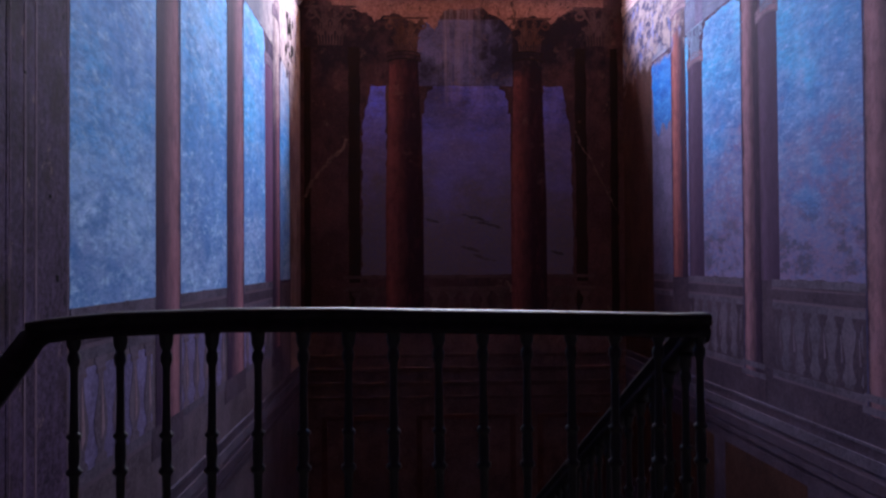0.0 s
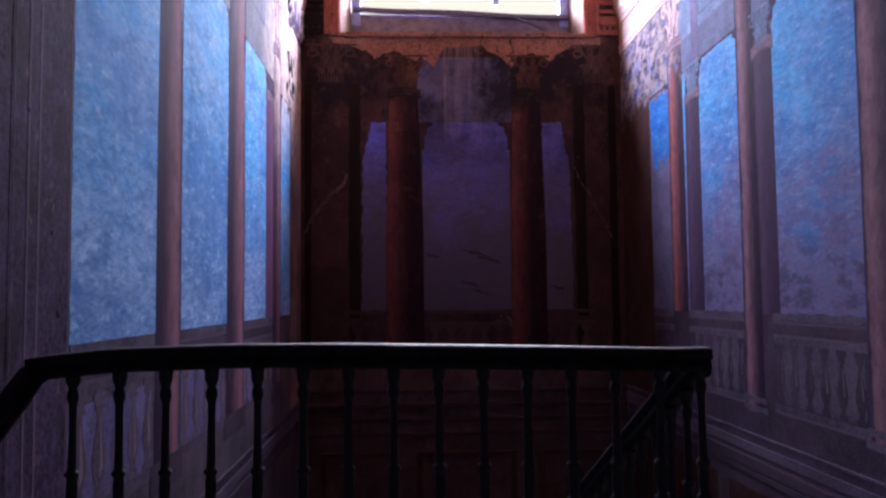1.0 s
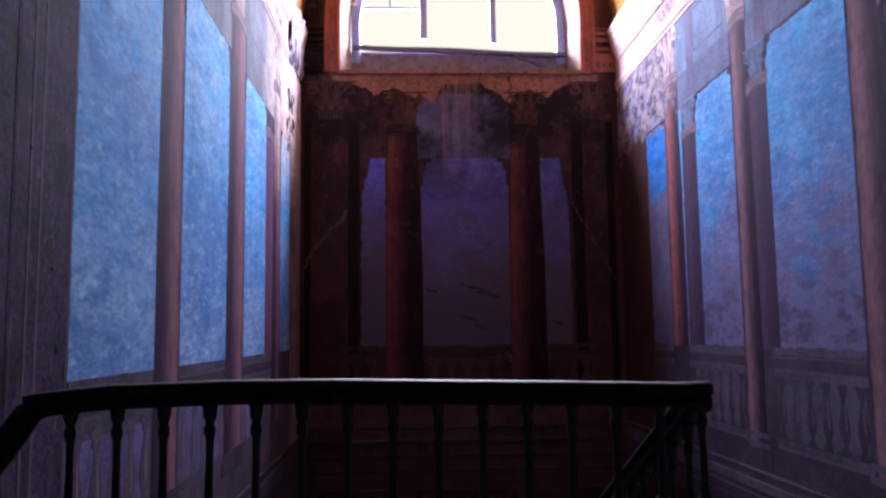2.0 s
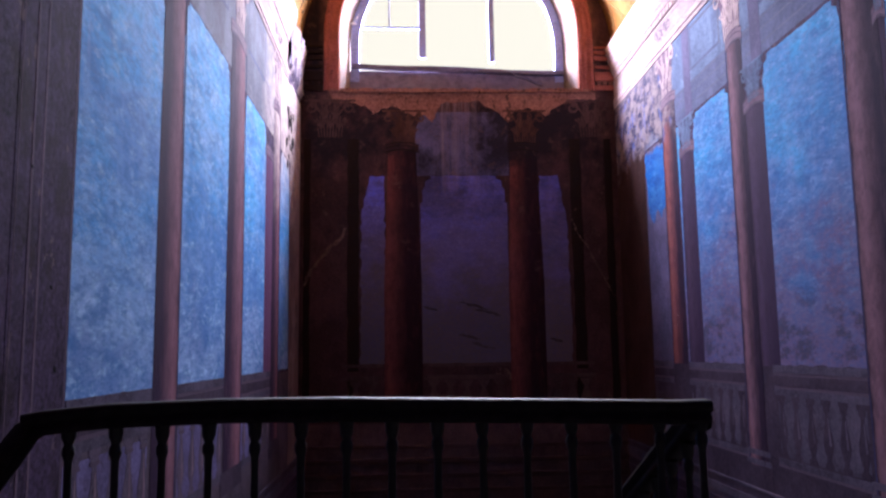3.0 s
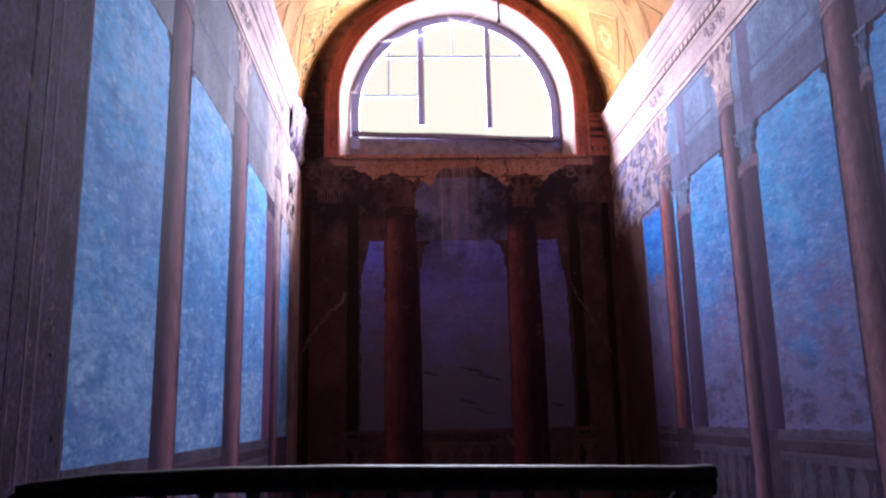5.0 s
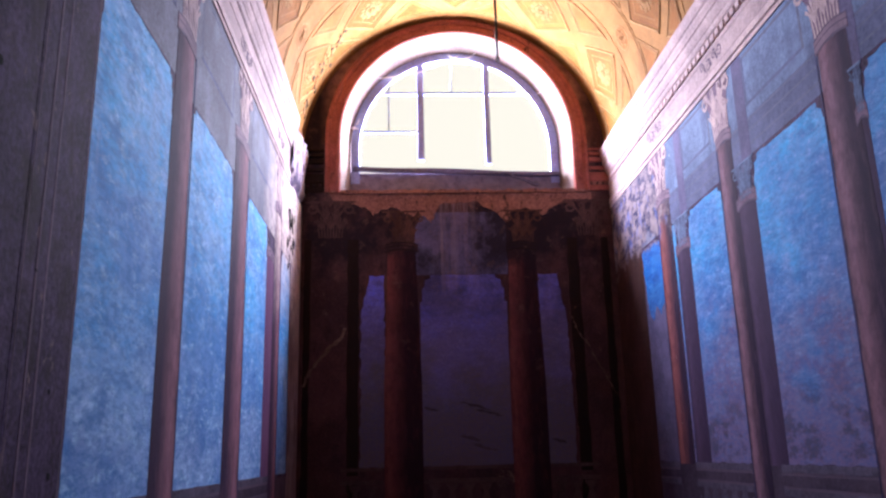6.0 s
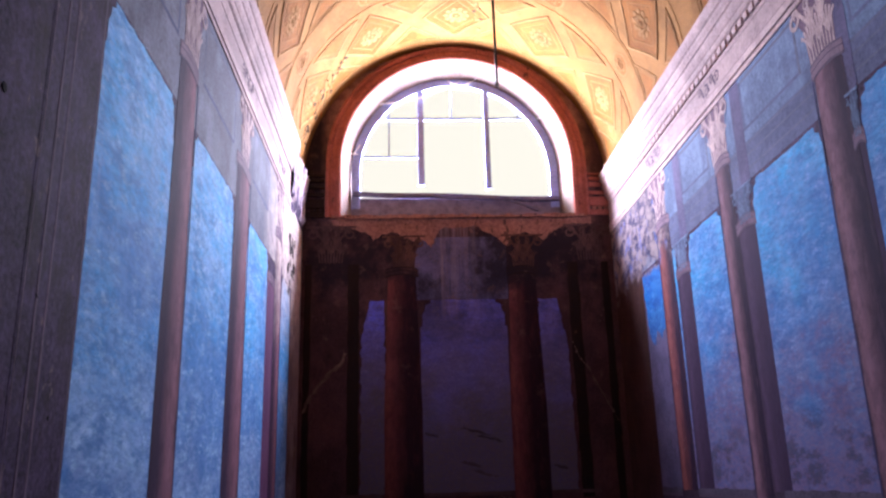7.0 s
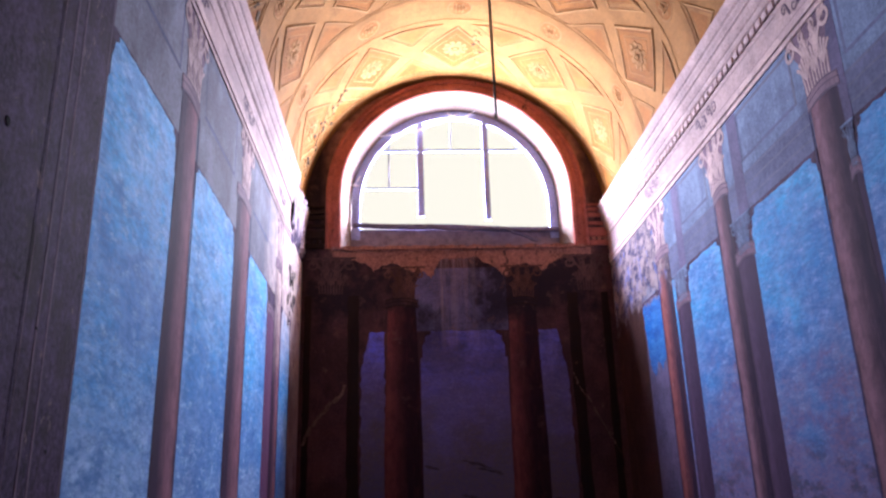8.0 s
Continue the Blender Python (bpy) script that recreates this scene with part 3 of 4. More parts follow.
def stroke(bm, wall, p, q, r, w0, w1, off, mi=0):
    """A brush stroke bent from p by q to r, as wide as w0 at its foot and w1 at its tip."""
    n = 7
    pts = []
    for k in range(n + 1):
        s = k / n
        a, b, c = (1 - s) ** 2, 2 * s * (1 - s), s * s
        pts.append((a * p[0] + b * q[0] + c * r[0], a * p[1] + b * q[1] + c * r[1], w0 + (w1 - w0) * s))
    for (a, b, c), (d, e, g) in zip(pts, pts[1:]):
        l = math.hypot(d - a, e - b) or 1e-6
        nx, nz = -(e - b) / l, (d - a) / l
        plate(bm, wall, [(a - nx * c / 2, b - nz * c / 2), (d - nx * g / 2, e - nz * g / 2), (d + nx * g / 2, e + nz * g / 2), (a + nx * c / 2, b + nz * c / 2)], off, off - 0.006, mi, FILM)


def capital(parent, wall, uc, z0, z1, half, mats, side=0.0, worn=0.0, seed=0):
    """A painted leafy capital: shaded bell, fluted foot, two rows of leaves, scrolls and a top slab."""
    rnd = random.Random(seed)
    h = z1 - z0
    bell = [(uc - half * 0.60, z0), (uc + half * 0.60, z0), (uc + half * 0.66, z0 + 0.5 * h), (uc + half * 1.0 + side, z0 + 0.86 * h), (uc + half * 1.1 + side, z1),
            (uc - half * 1.1 + side, z1), (uc - half * 1.0 + side, z0 + 0.86 * h), (uc - half * 0.66, z0 + 0.5 * h)]
    cap = coat(parent, "painted_capital", wall, bell if not worn else ragged(bell, 0.05, worn, seed), 0.009, mats[1])

    def at(s, v):
        return uc + s * half + side * v * v, z0 + v * h
    bm = bmesh.new()
    for i in range(9):
        s = (i - 4) / 4
        if rnd.random() > worn * 12:
            stroke(bm, wall, at(0.52 * s, 0.0), at(0.54 * s, 0.18), at(0.60 * s, 0.34 + 0.05 * (i % 2)), half * 0.075, half * 0.045, 0.013)
    for c, v0, v1, w in ((-0.42, 0.22, 0.56, 1.0), (0.0, 0.22, 0.60, 1.0), (0.42, 0.22, 0.56, 1.0), (-0.24, 0.46, 0.80, 0.8), (0.24, 0.46, 0.80, 0.8)):
        for i in range(5):
            s = (i - 2) / 2
            if rnd.random() > worn * 12:
                stroke(bm, wall, at(c, v0), at(c + 0.22 * s * w, (v0 + v1) / 2 + 0.04), at(c * 1.15 + 0.30 * s * w, v1 - 0.10 * abs(s)), half * 0.055, half * 0.09, 0.016 + 0.0004 * i)
    part("leaves", finish(bm), mats[0], cap)
    bm = bmesh.new()
    for s in (-1, 1):
        stroke(bm, wall, at(0.20 * s, 0.36), at(0.50 * s, 0.80), at(0.95 * s, 0.90), half * 0.07, half * 0.13, 0.020)
        curl(bm, wall, uc + s * half * 0.90 + side, z0 + 0.78 * h, half * 0.30, math.pi / 2, 0.023, half * 0.12, s)
        stroke(bm, wall, at(0.10 * s, 0.50), at(0.30 * s, 0.86), at(0.18 * s, 0.93), half * 0.05, half * 0.08, 0.020)
        curl(bm, wall, uc + s * half * 0.24 + side * 0.7, z0 + 0.82 * h, half * 0.17, math.pi / 2, 0.022, half * 0.07, -s)
    plate(bm, wall, rect(uc - half * 1.2 + side, uc + half * 1.2 + side, z1 - 0.055 * h, z1), 0.024, k=FILM)
    part("volutes", finish(bm), mats[0], cap)
    return cap


def vase(u, z0, z1, w):
    """Outline of a painted baluster."""
    prof = [(0.42, 0), (0.42, 0.06), (0.22, 0.10), (0.22, 0.16), (0.40, 0.26), (0.48, 0.36), (0.42, 0.48), (0.24, 0.64), (0.17, 0.76), (0.17, 0.82), (0.30, 0.85), (0.30, 0.90), (0.44, 0.94), (0.44, 1.0)]
    return [(u - w * a, z0 + (z1 - z0) * b) for a, b in prof] + [(u + w * a, z0 + (z1 - z0) * b) for a, b in prof[::-1]]


def bands(parent, wall, u0, u1, rows, name="stucco_moulding"):
    """Horizontal stripes (z0, z1, metres proud, material) along a wall."""
    for z0, z1, off, mat in rows:
        coat(parent, name, wall, rect(u0, u1, z0, z1), off, mat)


CORN = [(2.27, 2.297, 0.010, M_pale), (2.297, 2.31, 0.005, M_shade), (2.31, 2.355, 0.014, M_pale), (2.355, 2.37, 0.006, M_shade), (2.37, 2.49, 0.004, M_corn)]
CORNICE = [(0, 2.485), (0.0082, 2.492), (0.0088, 2.51), (0.0054, 2.52), (0.0068, 2.582), (0.0204, 2.5908), (0.0272, 2.6096), (0.0286, 2.6283), (0.0354, 2.6353), (0.0476, 2.6669),
           (0.0517, 2.7008), (0.0612, 2.7079), (0.0639, 2.7242), (0.0721, 2.7453), (0.0734, 2.7687), (0.0843, 2.778), (0.0952, 2.8108), (0.0993, 2.8365), (0.0993, 2.8541), (0, 2.8553)]


def cornice(parent, wall, u0, u1):
    """The run of the projecting stucco cornice under the vault."""
    bm = bmesh.new()
    n = 24
    rows = [[bm.verts.new(on(wall, u0 + (u1 - u0) * i / n, z, off)) for off, z in CORNICE] for i in range(n + 1)]
    for a, b in zip(rows, rows[1:]):
        for k in range(len(CORNICE) - 1):
            bm.faces.new((a[k], b[k], b[k + 1], a[k + 1]))
    bm.faces.new(rows[0])
    bm.faces.new(rows[-1][::-1])
    return part("cornice", finish(bm), M_corn, parent, "pale lilac projecting stucco cornice")


def frieze_scroll(parent, wall, uc, z, s, mat):
    """A small painted leaf scroll on the frieze above a column."""
    bm = bmesh.new()
    for k, (du, dz, r, turn, sg) in enumerate(((-0.16, 0.0, 0.045, 0.4, 1), (-0.06, 0.02, 0.035, 2.6, -1), (0.05, -0.01, 0.045, 1.2, 1), (0.16, 0.02, 0.035, 3.4, -1))):
        curl(bm, wall, uc + du * s, z + dz, r, turn, 0.030 + 0.001 * k, 0.013, sg)
    for du in (-0.11, 0.0, 0.11):
        plate(bm, wall, [(uc + du * s - 0.02, z - 0.03), (uc + du * s + 0.005, z - 0.035), (uc + du * s + 0.03, z + 0.03), (uc + du * s + 0.015, z + 0.035)], 0.029, 0.02, 0, FILM)
    return part("painted_scroll", finish(bm), mat, parent)


def frieze_frame(parent, wall, u0, u1, z0, z1, mats):
    """A painted sunk panel: lighter field inside dark and light edge lines."""
    coat(parent, "painted_panel", wall, rect(u0 + 0.02, u1 - 0.02, z0 + 0.02, z1 - 0.02), 0.0045, mats[0])
    for a, c, d, e, m in ((u0, u0 + 0.022, z0, z1, mats[1]), (u1 - 0.022, u1, z0, z1, mats[2]), (u0 + 0.022, u1 - 0.022, z0, z0 + 0.018, mats[2]), (u0 + 0.022, u1 - 0.022, z1 - 0.018, z1, mats[1])):
        coat(parent, "painted_panel_edge", wall, rect(a, c, d, e), 0.0055, m)


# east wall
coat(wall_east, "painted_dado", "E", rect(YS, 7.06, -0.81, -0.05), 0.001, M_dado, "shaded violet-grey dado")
bands(wall_east, "E", YS, YN, CORN)
cornice(wall_east, "E", YS, YN)
coat(wall_east, "painted_frieze", "E", rect(YS, YN, 1.64, 2.27), 0.002, M_upper, "grey-blue painted entablature zone, faded")
coat(wall_east, "painted_beam", "E", rect(YS, 6.2, 1.64, 1.86), 0.003, M_upperlow)
bands(wall_east, "E", YS, YN, [(1.70, 1.715, 0.001, M_upper), (1.755, 1.765, 0.001, M_line), (1.80, 1.81, 0.001, M_upper), (1.98, 2.0, 0.001, M_faint), (2.12, 2.13, 0.001, M_faint)], "painted_line")
for u0, u1, z1, m, seed in ((6.52, 7.08, 1.62, M_pilE, 1), (6.13, 6.25, 1.62, M_skyE, 2), (5.12, 5.855, 1.62, M_skyE, 3), (3.73, 4.655, 1.62, M_skyE, 4), (2.45, 3.41, 1.62, M_skyE, 5)):
    poly = sky_outline(u0, u1, -0.085, z1, 0.09) if u1 - u0 > 0.5 else rect(u0, u1, -0.085, z1)
    coat(wall_east, "sky_panel", "E", ragged(poly, 0.06, 0.006, seed), 0.004, m, "bright blue painted sky with soft clouds")
coat(wall_east, "sky_remnant", "E", ragged([(6.54, 1.10), (6.66, 1.02), (6.78, 1.10), (6.88, 1.00), (7.00, 1.12), (7.07, 1.60), (6.54, 1.60)], 0.04, 0.02, 71), 0.006, M_deep, "ragged remnant of deep blue sky paint")
for k, (b0, b1, u0, u1) in enumerate(((5.845, 6.14, 6.185, 6.535), (4.645, 4.91, 4.893, 5.15), (3.39, 3.48, 3.43, 3.748))):
    mb = shaft_paint("mauve_rear_shaft_%s" % "abc"[k], (0.078, 0.047, 0.092), (0.040, 0.024, 0.054), "Y", b1, b0, 50 + k)
    shaft(wall_east, "E", b0, b1, -0.095, 1.385, mb, "darker mauve rear column", 0.006, M_pil)
    capital(wall_east, "E", (b0 + b1) / 2, 1.42, 1.64, (b1 - b0) * 0.52, (M_upper, M_upperlow), 0, 0.004, 60 + k)
    mf = shaft_paint("mauve_shaft_%s" % "abc"[k], (0.225, 0.120, 0.160) if k else (0.26, 0.085, 0.085), (0.026, 0.015, 0.034), "Y", u1, u0, 54 + k, PLASTER if not k else None, 0.04, "" if k else "E")
    shaft(wall_east, "E", u0, u1, -0.66 if k else -0.10, 1.85, mf, "painted column in dusty mauve and rose", 0.010, M_mid, 0.06)
    capital(wall_east, "E", (u0 + u1) / 2 + 0.02, 1.905, 2.30, 0.22, (M_pale, M_pil), 0.03, 0.012 if not k else 0.0, 70 + k)
    frieze_scroll(wall_east, "E", (u0 + u1) / 2 + 0.05, 2.435, 1.0, M_line)
    coat(wall_east, "painted_pilaster", "E", rect(b0 - 0.02, b0 + 0.13, 1.64, 2.27), 0.0075, M_pilE)
    # pedestal under the column
    coat(wall_east, "painted_pedestal", "E", rect(u0 - 0.05, u1 + 0.05, -0.74, -0.66), 0.012, M_dado)
    for z, r in ((-0.655, 0.05), (-0.60, 0.035)):
        coat(wall_east, "painted_base_ring", "E", rect(u0 - r, u1 + r, z, z + 0.032), 0.016, M_balus)
coat(wall_east, "painted_pier", "E", rect(7.06, YN, -0.9, 2.31), 0.006, M_pierE, "rusty brown painted corner pier, stained, with light and shade in its colour")
for a, c in ((5.24, 5.82), (3.85, 4.62), (2.5, 3.34)):
    frieze_frame(wall_east, "E", a, c, 1.93, 2.24, (M_upper, M_faint, M_upperlow))
for z in (1.70, 1.78, 1.845):
    coat(wall_east, "painted_line", "E", rect(YS, 6.2, z, z + 0.007), 0.0065, M_faint)
DADO = [(-0.085, -0.075, 0.012, M_balus), (-0.115, -0.085, 0.016, M_balus), (-0.13, -0.115, 0.006, M_line), (-0.185, -0.13, 0.012, M_dado), (-0.20, -0.185, 0.005, M_line),
        (-0.235, -0.20, 0.010, M_balus), (-0.60, -0.565, 0.010, M_balus), (-0.615, -0.60, 0.005, M_line), (-0.80, -0.785, 0.010, M_balus), (-0.845, -0.80, 0.006, M_dado),
        (-0.90, -0.845, 0.014, M_balus), (-0.935, -0.90, 0.006, M_line), (-0.99, -0.935, 0.012, M_dado), (-1.005, -0.99, 0.006, M_line), (-1.04, -1.005, 0.008, M_dado)]
DADO = [(min(a, b), max(a, b), o, m) for a, b, o, m in DADO]
spans_e = ((5.15, 6.185), (3.75, 4.75), (2.5, 3.43))
for z0, z1, off, m in DADO:
    if z0 > -0.7:
        for a, b in spans_e + ((6.55, 7.06),):
            coat(wall_east, "painted_rail", "E", rect(a, b, z0 - 0.012, z1 - 0.012), off, m)
    else:
        coat(wall_east, "string_course", "E", rect(YS, YN, z0, z1), off, m)
for a, b in spans_e:
    n = 6
    coat(wall_east, "painted_depth", "E", rect(a + 0.04, b - 0.04, -0.57, -0.247), 0.003, M_balus)
    for i in range(n):
        u = a + (b - a) * (i + 0.5) / n
        coat(wall_east, "painted_baluster", "E", vase(u, -0.57, -0.247, 0.105), 0.008, M_dado)
        coat(wall_east, "painted_highlight", "E", [(u - 0.030, -0.46), (u - 0.012, -0.46), (u - 0.006, -0.33), (u - 0.016, -0.33)], 0.011, M_balusW)
coat(wall_east, "painted_lower_dado", "E", rect(YS, YN, LOW, -1.04), 0.003, M_dado, "dark violet lower dado")
for i in range(8):
    u0 = YS + 0.2 + 1.35 * i
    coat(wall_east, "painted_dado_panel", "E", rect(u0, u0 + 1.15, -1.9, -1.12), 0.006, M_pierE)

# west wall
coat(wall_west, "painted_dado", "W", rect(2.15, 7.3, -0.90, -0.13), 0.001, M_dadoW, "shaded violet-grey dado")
for a, b in ((2.53, 3.36), (3.80, 4.68), (5.24, 6.0)):
    coat(wall_west, "painted_depth", "W", rect(a, b, -0.62, -0.29), 0.003, M_lowblue)
# small holes: flat black patches painted for the shade inside
for uu, zz, s in ((1.93, 0.95, 0.013), (2.46, -0.02, 0.010), (2.25, 0.5, 0.007), (2.41, 0.2, 0.006)):
    coat(wall_west, "plaster_hole", "W", ragged([(uu + s * math.cos(0.7 * q), zz + s * math.sin(0.7 * q)) for q in range(9)], 0.02, 0.004, 3), 0.012, M_hole)
bands(wall_west, "W", YS, YN - 0.9, CORN)
cornice(wall_west, "W", YS, YN - 0.9)
coat(wall_west, "painted_frieze", "W", rect(2.15, YN, 1.60, 2.27), 0.002, M_upperW, "grey-blue painted entablature zone, faded")
bands(wall_west, "W", 2.15, YN - 0.9, [(1.62, 1.64, 0.001, M_faint), (1.72, 1.75, 0.001, M_faint), (1.92, 1.94, 0.001, M_faint)], "painted_line")
for u0, u1, seed in ((2.545, 3.42, 11), (3.75, 4.75, 12), (5.205, 6.03, 13), (6.74, 7.28, 14)):
    coat(wall_west, "sky_panel", "W", ragged(sky_outline(u0, u1, -0.11, 1.59, 0.07), 0.06, 0.006, seed), 0.004, M_skyW, "faded blue painted sky, scratched and worn")
for k, (u0, u1) in enumerate(((3.405, 3.765), (4.735, 5.225), (6.36, 6.71))):
    mf = shaft_paint("mauve_west_shaft_%s" % "abc"[k], (0.270, 0.125, 0.165), (0.034, 0.018, 0.044), "Y", u1, u0, 90 + k, PLASTER if k == 2 else None, 0.05, "W" if k == 2 else "")
    shaft(wall_west, "W", u0, u1, -0.60, 1.83, mf, "painted column in dusty mauve and rose", 0.010, M_mid, 0.10)
    capital(wall_west, "W", (u0 + u1) / 2 + 0.03, 1.885, 2.30, 0.22, (M_pale, M_pil), 0, 0.0 if k < 2 else 0.012, 100 + k)
    frieze_scroll(wall_west, "W", (u0 + u1) / 2, 2.435, 1.0, M_line)
    coat(wall_west, "painted_pedestal", "W", rect(u0 - 0.05, u1 + 0.05, -0.72, -0.60), 0.012, M_dado)
mb = shaft_paint("mauve_west_rear", (0.15, 0.068, 0.135), (0.10, 0.042, 0.10), "Y", 6.38, 5.99, 96)
shaft(wall_west, "W", 6.02, 6.365, -0.11, 1.40, mb, "darker mauve rear column", 0.006, M_pil)
coat(wall_west, "painted_pier", "W", rect(7.32, YN, -0.9, 2.31), 0.006, M_pierW, "rusty brown painted corner pier, stained, with light and shade in its colour")
for a, c in ((2.56, 3.38), (3.86, 4.66), (5.28, 5.95)):
    frieze_frame(wall_west, "W", a, c, 1.88, 2.24, (M_upperW, M_faint, M_upperlow))
# painted pilaster beside the first opening
for u0, u1, off, m in ((2.15, 2.545, 0.006, M_side), (2.165, 2.17, 0.010, M_pil), (2.245, 2.253, 0.012, M_pil), (2.253, 2.261, 0.009, M_line), (2.312, 2.321, 0.010, M_pil), (2.321, 2.327, 0.009, M_line), (2.525, 2.54, 0.009, M_line)):
    coat(wall_west, "painted_pilaster", "W", rect(u0, u1, -0.80, 2.27), off, m)
spans_w = ((2.55, 3.40), (3.77, 4.73), (5.23, 6.35))
for z0, z1, off, m in DADO:
    if z0 > -0.7:
        for a, b in spans_w:
            coat(wall_west, "painted_rail", "W", rect(a, b, z0 - 0.033, z1 - 0.033), off, m)
    else:
        coat(wall_west, "string_course", "W", rect(YS, YN, z0 - 0.10, z1 - 0.10), off, m)
for a, b in spans_w:
    n = 5
    for i in range(n):
        u = a + (b - a) * (i + 0.5) / n
        coat(wall_west, "painted_baluster", "W", vase(u, -0.60, -0.262, 0.13), 0.008, M_balusW)
        coat(wall_west, "painted_highlight", "W", [(u + 0.004, -0.53), (u + 0.034, -0.50), (u + 0.026, -0.44), (u + 0.010, -0.34), (u + 0.002, -0.34)], 0.011, M_mid)
        coat(wall_west, "painted_collar", "W", rect(u - 0.045, u + 0.045, -0.318, -0.305), 0.011, M_line)
coat(wall_west, "painted_lower_dado", "W", rect(YS, YN, LOW, -0.89), 0.003, M_dadoW, "worn violet-grey lower dado")
# holes, as flat black patches for their inner shade, and the broken cornice near the window
rnd = random.Random(5)
for k in range(15):
    uu, zz, s = 7.2 + rnd.uniform(-0.16, 0.3), 1.93 + rnd.uniform(-0.40, 0.22), rnd.uniform(0.012, 0.05)
    poly = [(uu + s * 1.2 * math.cos(2 * math.pi * i / 9) * rnd.uniform(0.6, 1.2), zz + 1.5 * s * math.sin(2 * math.pi * i / 9) * rnd.uniform(0.6, 1.2)) for i in range(9)]
    coat(wall_west, "plaster_hole", "W", poly, 0.027, M_hole)
bm = bmesh.new()
rnd = random.Random(9)
NY, NZ = 26, 9
grid = []
for i in range(NY + 1):
    y = 7.08 + (YN - 7.08) * i / NY
    keep = 0.55 + 0.45 * noise.noise(Vector((y * 5, 0, 0)))
    row = []
    for j in range(NZ + 1):
        s = j / NZ
        out = 0.02 + 0.085 * s * s * max(0.1, keep) + 0.03 * abs(noise.noise(Vector((y * 9, s * 5, 2)))) + rnd.uniform(0, 0.012)
        row.append(bm.verts.new(on("W", y, 2.36 + 0.46 * s + rnd.uniform(-0.012, 0.012), out if 0 < j else 0.0)))
    grid.append(row)
for i in range(NY):
    for j in range(NZ):
        bm.faces.new((grid[i][j], grid[i + 1][j], grid[i + 1][j + 1], grid[i][j + 1]))
part("broken_cornice", finish(bm), M_crumb, wall_west, "broken remains of the stucco cornice")

# dentils along the east cornice
dent = bmesh.new()
bmesh.ops.create_cube(dent, size=1, matrix=Matrix.Diagonal((0.022, 0.055 * U, 0.05 * U, 1)))
bmesh.ops.bevel(dent, geom=dent.edges[:], offset=0.004, segments=1, affect="EDGES")
dent_me = bpy.data.meshes.new("dentil")
dent.to_mesh(dent_me)
dent.free()
dent_me.materials.append(M_pale)
for k in range(58):
    d = new("dentil", dent_me)
    d.parent = wall_east
    d.location = W(XE, 2.85 + 0.0885 * k, 2.553) - Vector((0.012, 0, 0))

# north wall paintings
# added coat, its lighter tone standing in for faint light down here
coat(wall_north, "painted_dado", "N", rect(XW, XE, -3.4, -0.62), 0.002, M_low, "brown violet painted dado, lightened for the dim lower wall")
coat(wall_north, "painted_beam", "N", rect(0.13, 1.0, 1.63, 2.24), 0.002, M_beam, "dark painted beam with lime runs, window veil in its blue-grey")
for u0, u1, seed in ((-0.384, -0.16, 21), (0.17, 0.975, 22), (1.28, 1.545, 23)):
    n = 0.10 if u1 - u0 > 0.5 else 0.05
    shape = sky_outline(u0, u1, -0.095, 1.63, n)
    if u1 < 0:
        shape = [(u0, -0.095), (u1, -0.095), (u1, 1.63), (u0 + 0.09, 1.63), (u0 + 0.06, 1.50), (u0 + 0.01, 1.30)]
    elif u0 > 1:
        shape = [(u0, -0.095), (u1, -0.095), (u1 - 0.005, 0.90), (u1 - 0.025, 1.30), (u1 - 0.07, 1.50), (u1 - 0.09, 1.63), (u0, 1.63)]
    coat(wall_north, "sky_panel", "N", ragged(shape, 0.05, 0.004 if u1 - u0 > 0.5 else 0.011, seed), 0.004, M_skyN, "violet painted sky, shade and window veil in its colour")
for k, (u0, u1) in enumerate(((-0.166, 0.177), (0.977, 1.303))):
    mf = shaft_paint("oxblood_shaft_%s" % "ab"[k], (0.185, 0.056, 0.052), (0.028, 0.013, 0.018), "X", u0 - 0.02, u1 - 0.05, 120 + k, None, 0.0, "N")
    shaft(wall_north, "N", u0, u1, -0.62, 1.87, mf, "oxblood red painted column", 0.010, M_back, 0.12, M_soot)
    capital(wall_north, "N", (u0 + u1) / 2 + 0.02, 1.92, 2.26, 0.17, (M_dull, M_back), 0, 0.0, 130 + k)
for k, uc in enumerate((-0.66, 1.80)):
    capital(wall_north, "N", uc, 2.0, 2.36, 0.20, (M_nline, M_back), 0, 0.0, 140 + k)
for pts, w in ((((-0.52, 1.15), (-0.56, 1.05), (-0.66, 0.97), (-0.75, 0.87), (-0.83, 0.76), (-0.90, 0.62)), 0.015), (((1.58, 1.22), (1.62, 1.10), (1.72, 0.95), (1.82, 0.75), (1.95, 0.50)), 0.010)):
    bm = bmesh.new()
    for (a, b), (c, d) in zip(pts, pts[1:]):
        plate(bm, "N", ragged([(a - w, b), (c - w * 0.9, d), (c + w * 0.9, d - 0.01), (a + w, b - 0.01)], 0.02, 0.012, int(100 * b)), 0.001)
    part("pale_crack", finish(bm), M_crack, wall_north, "pale repaired crack")
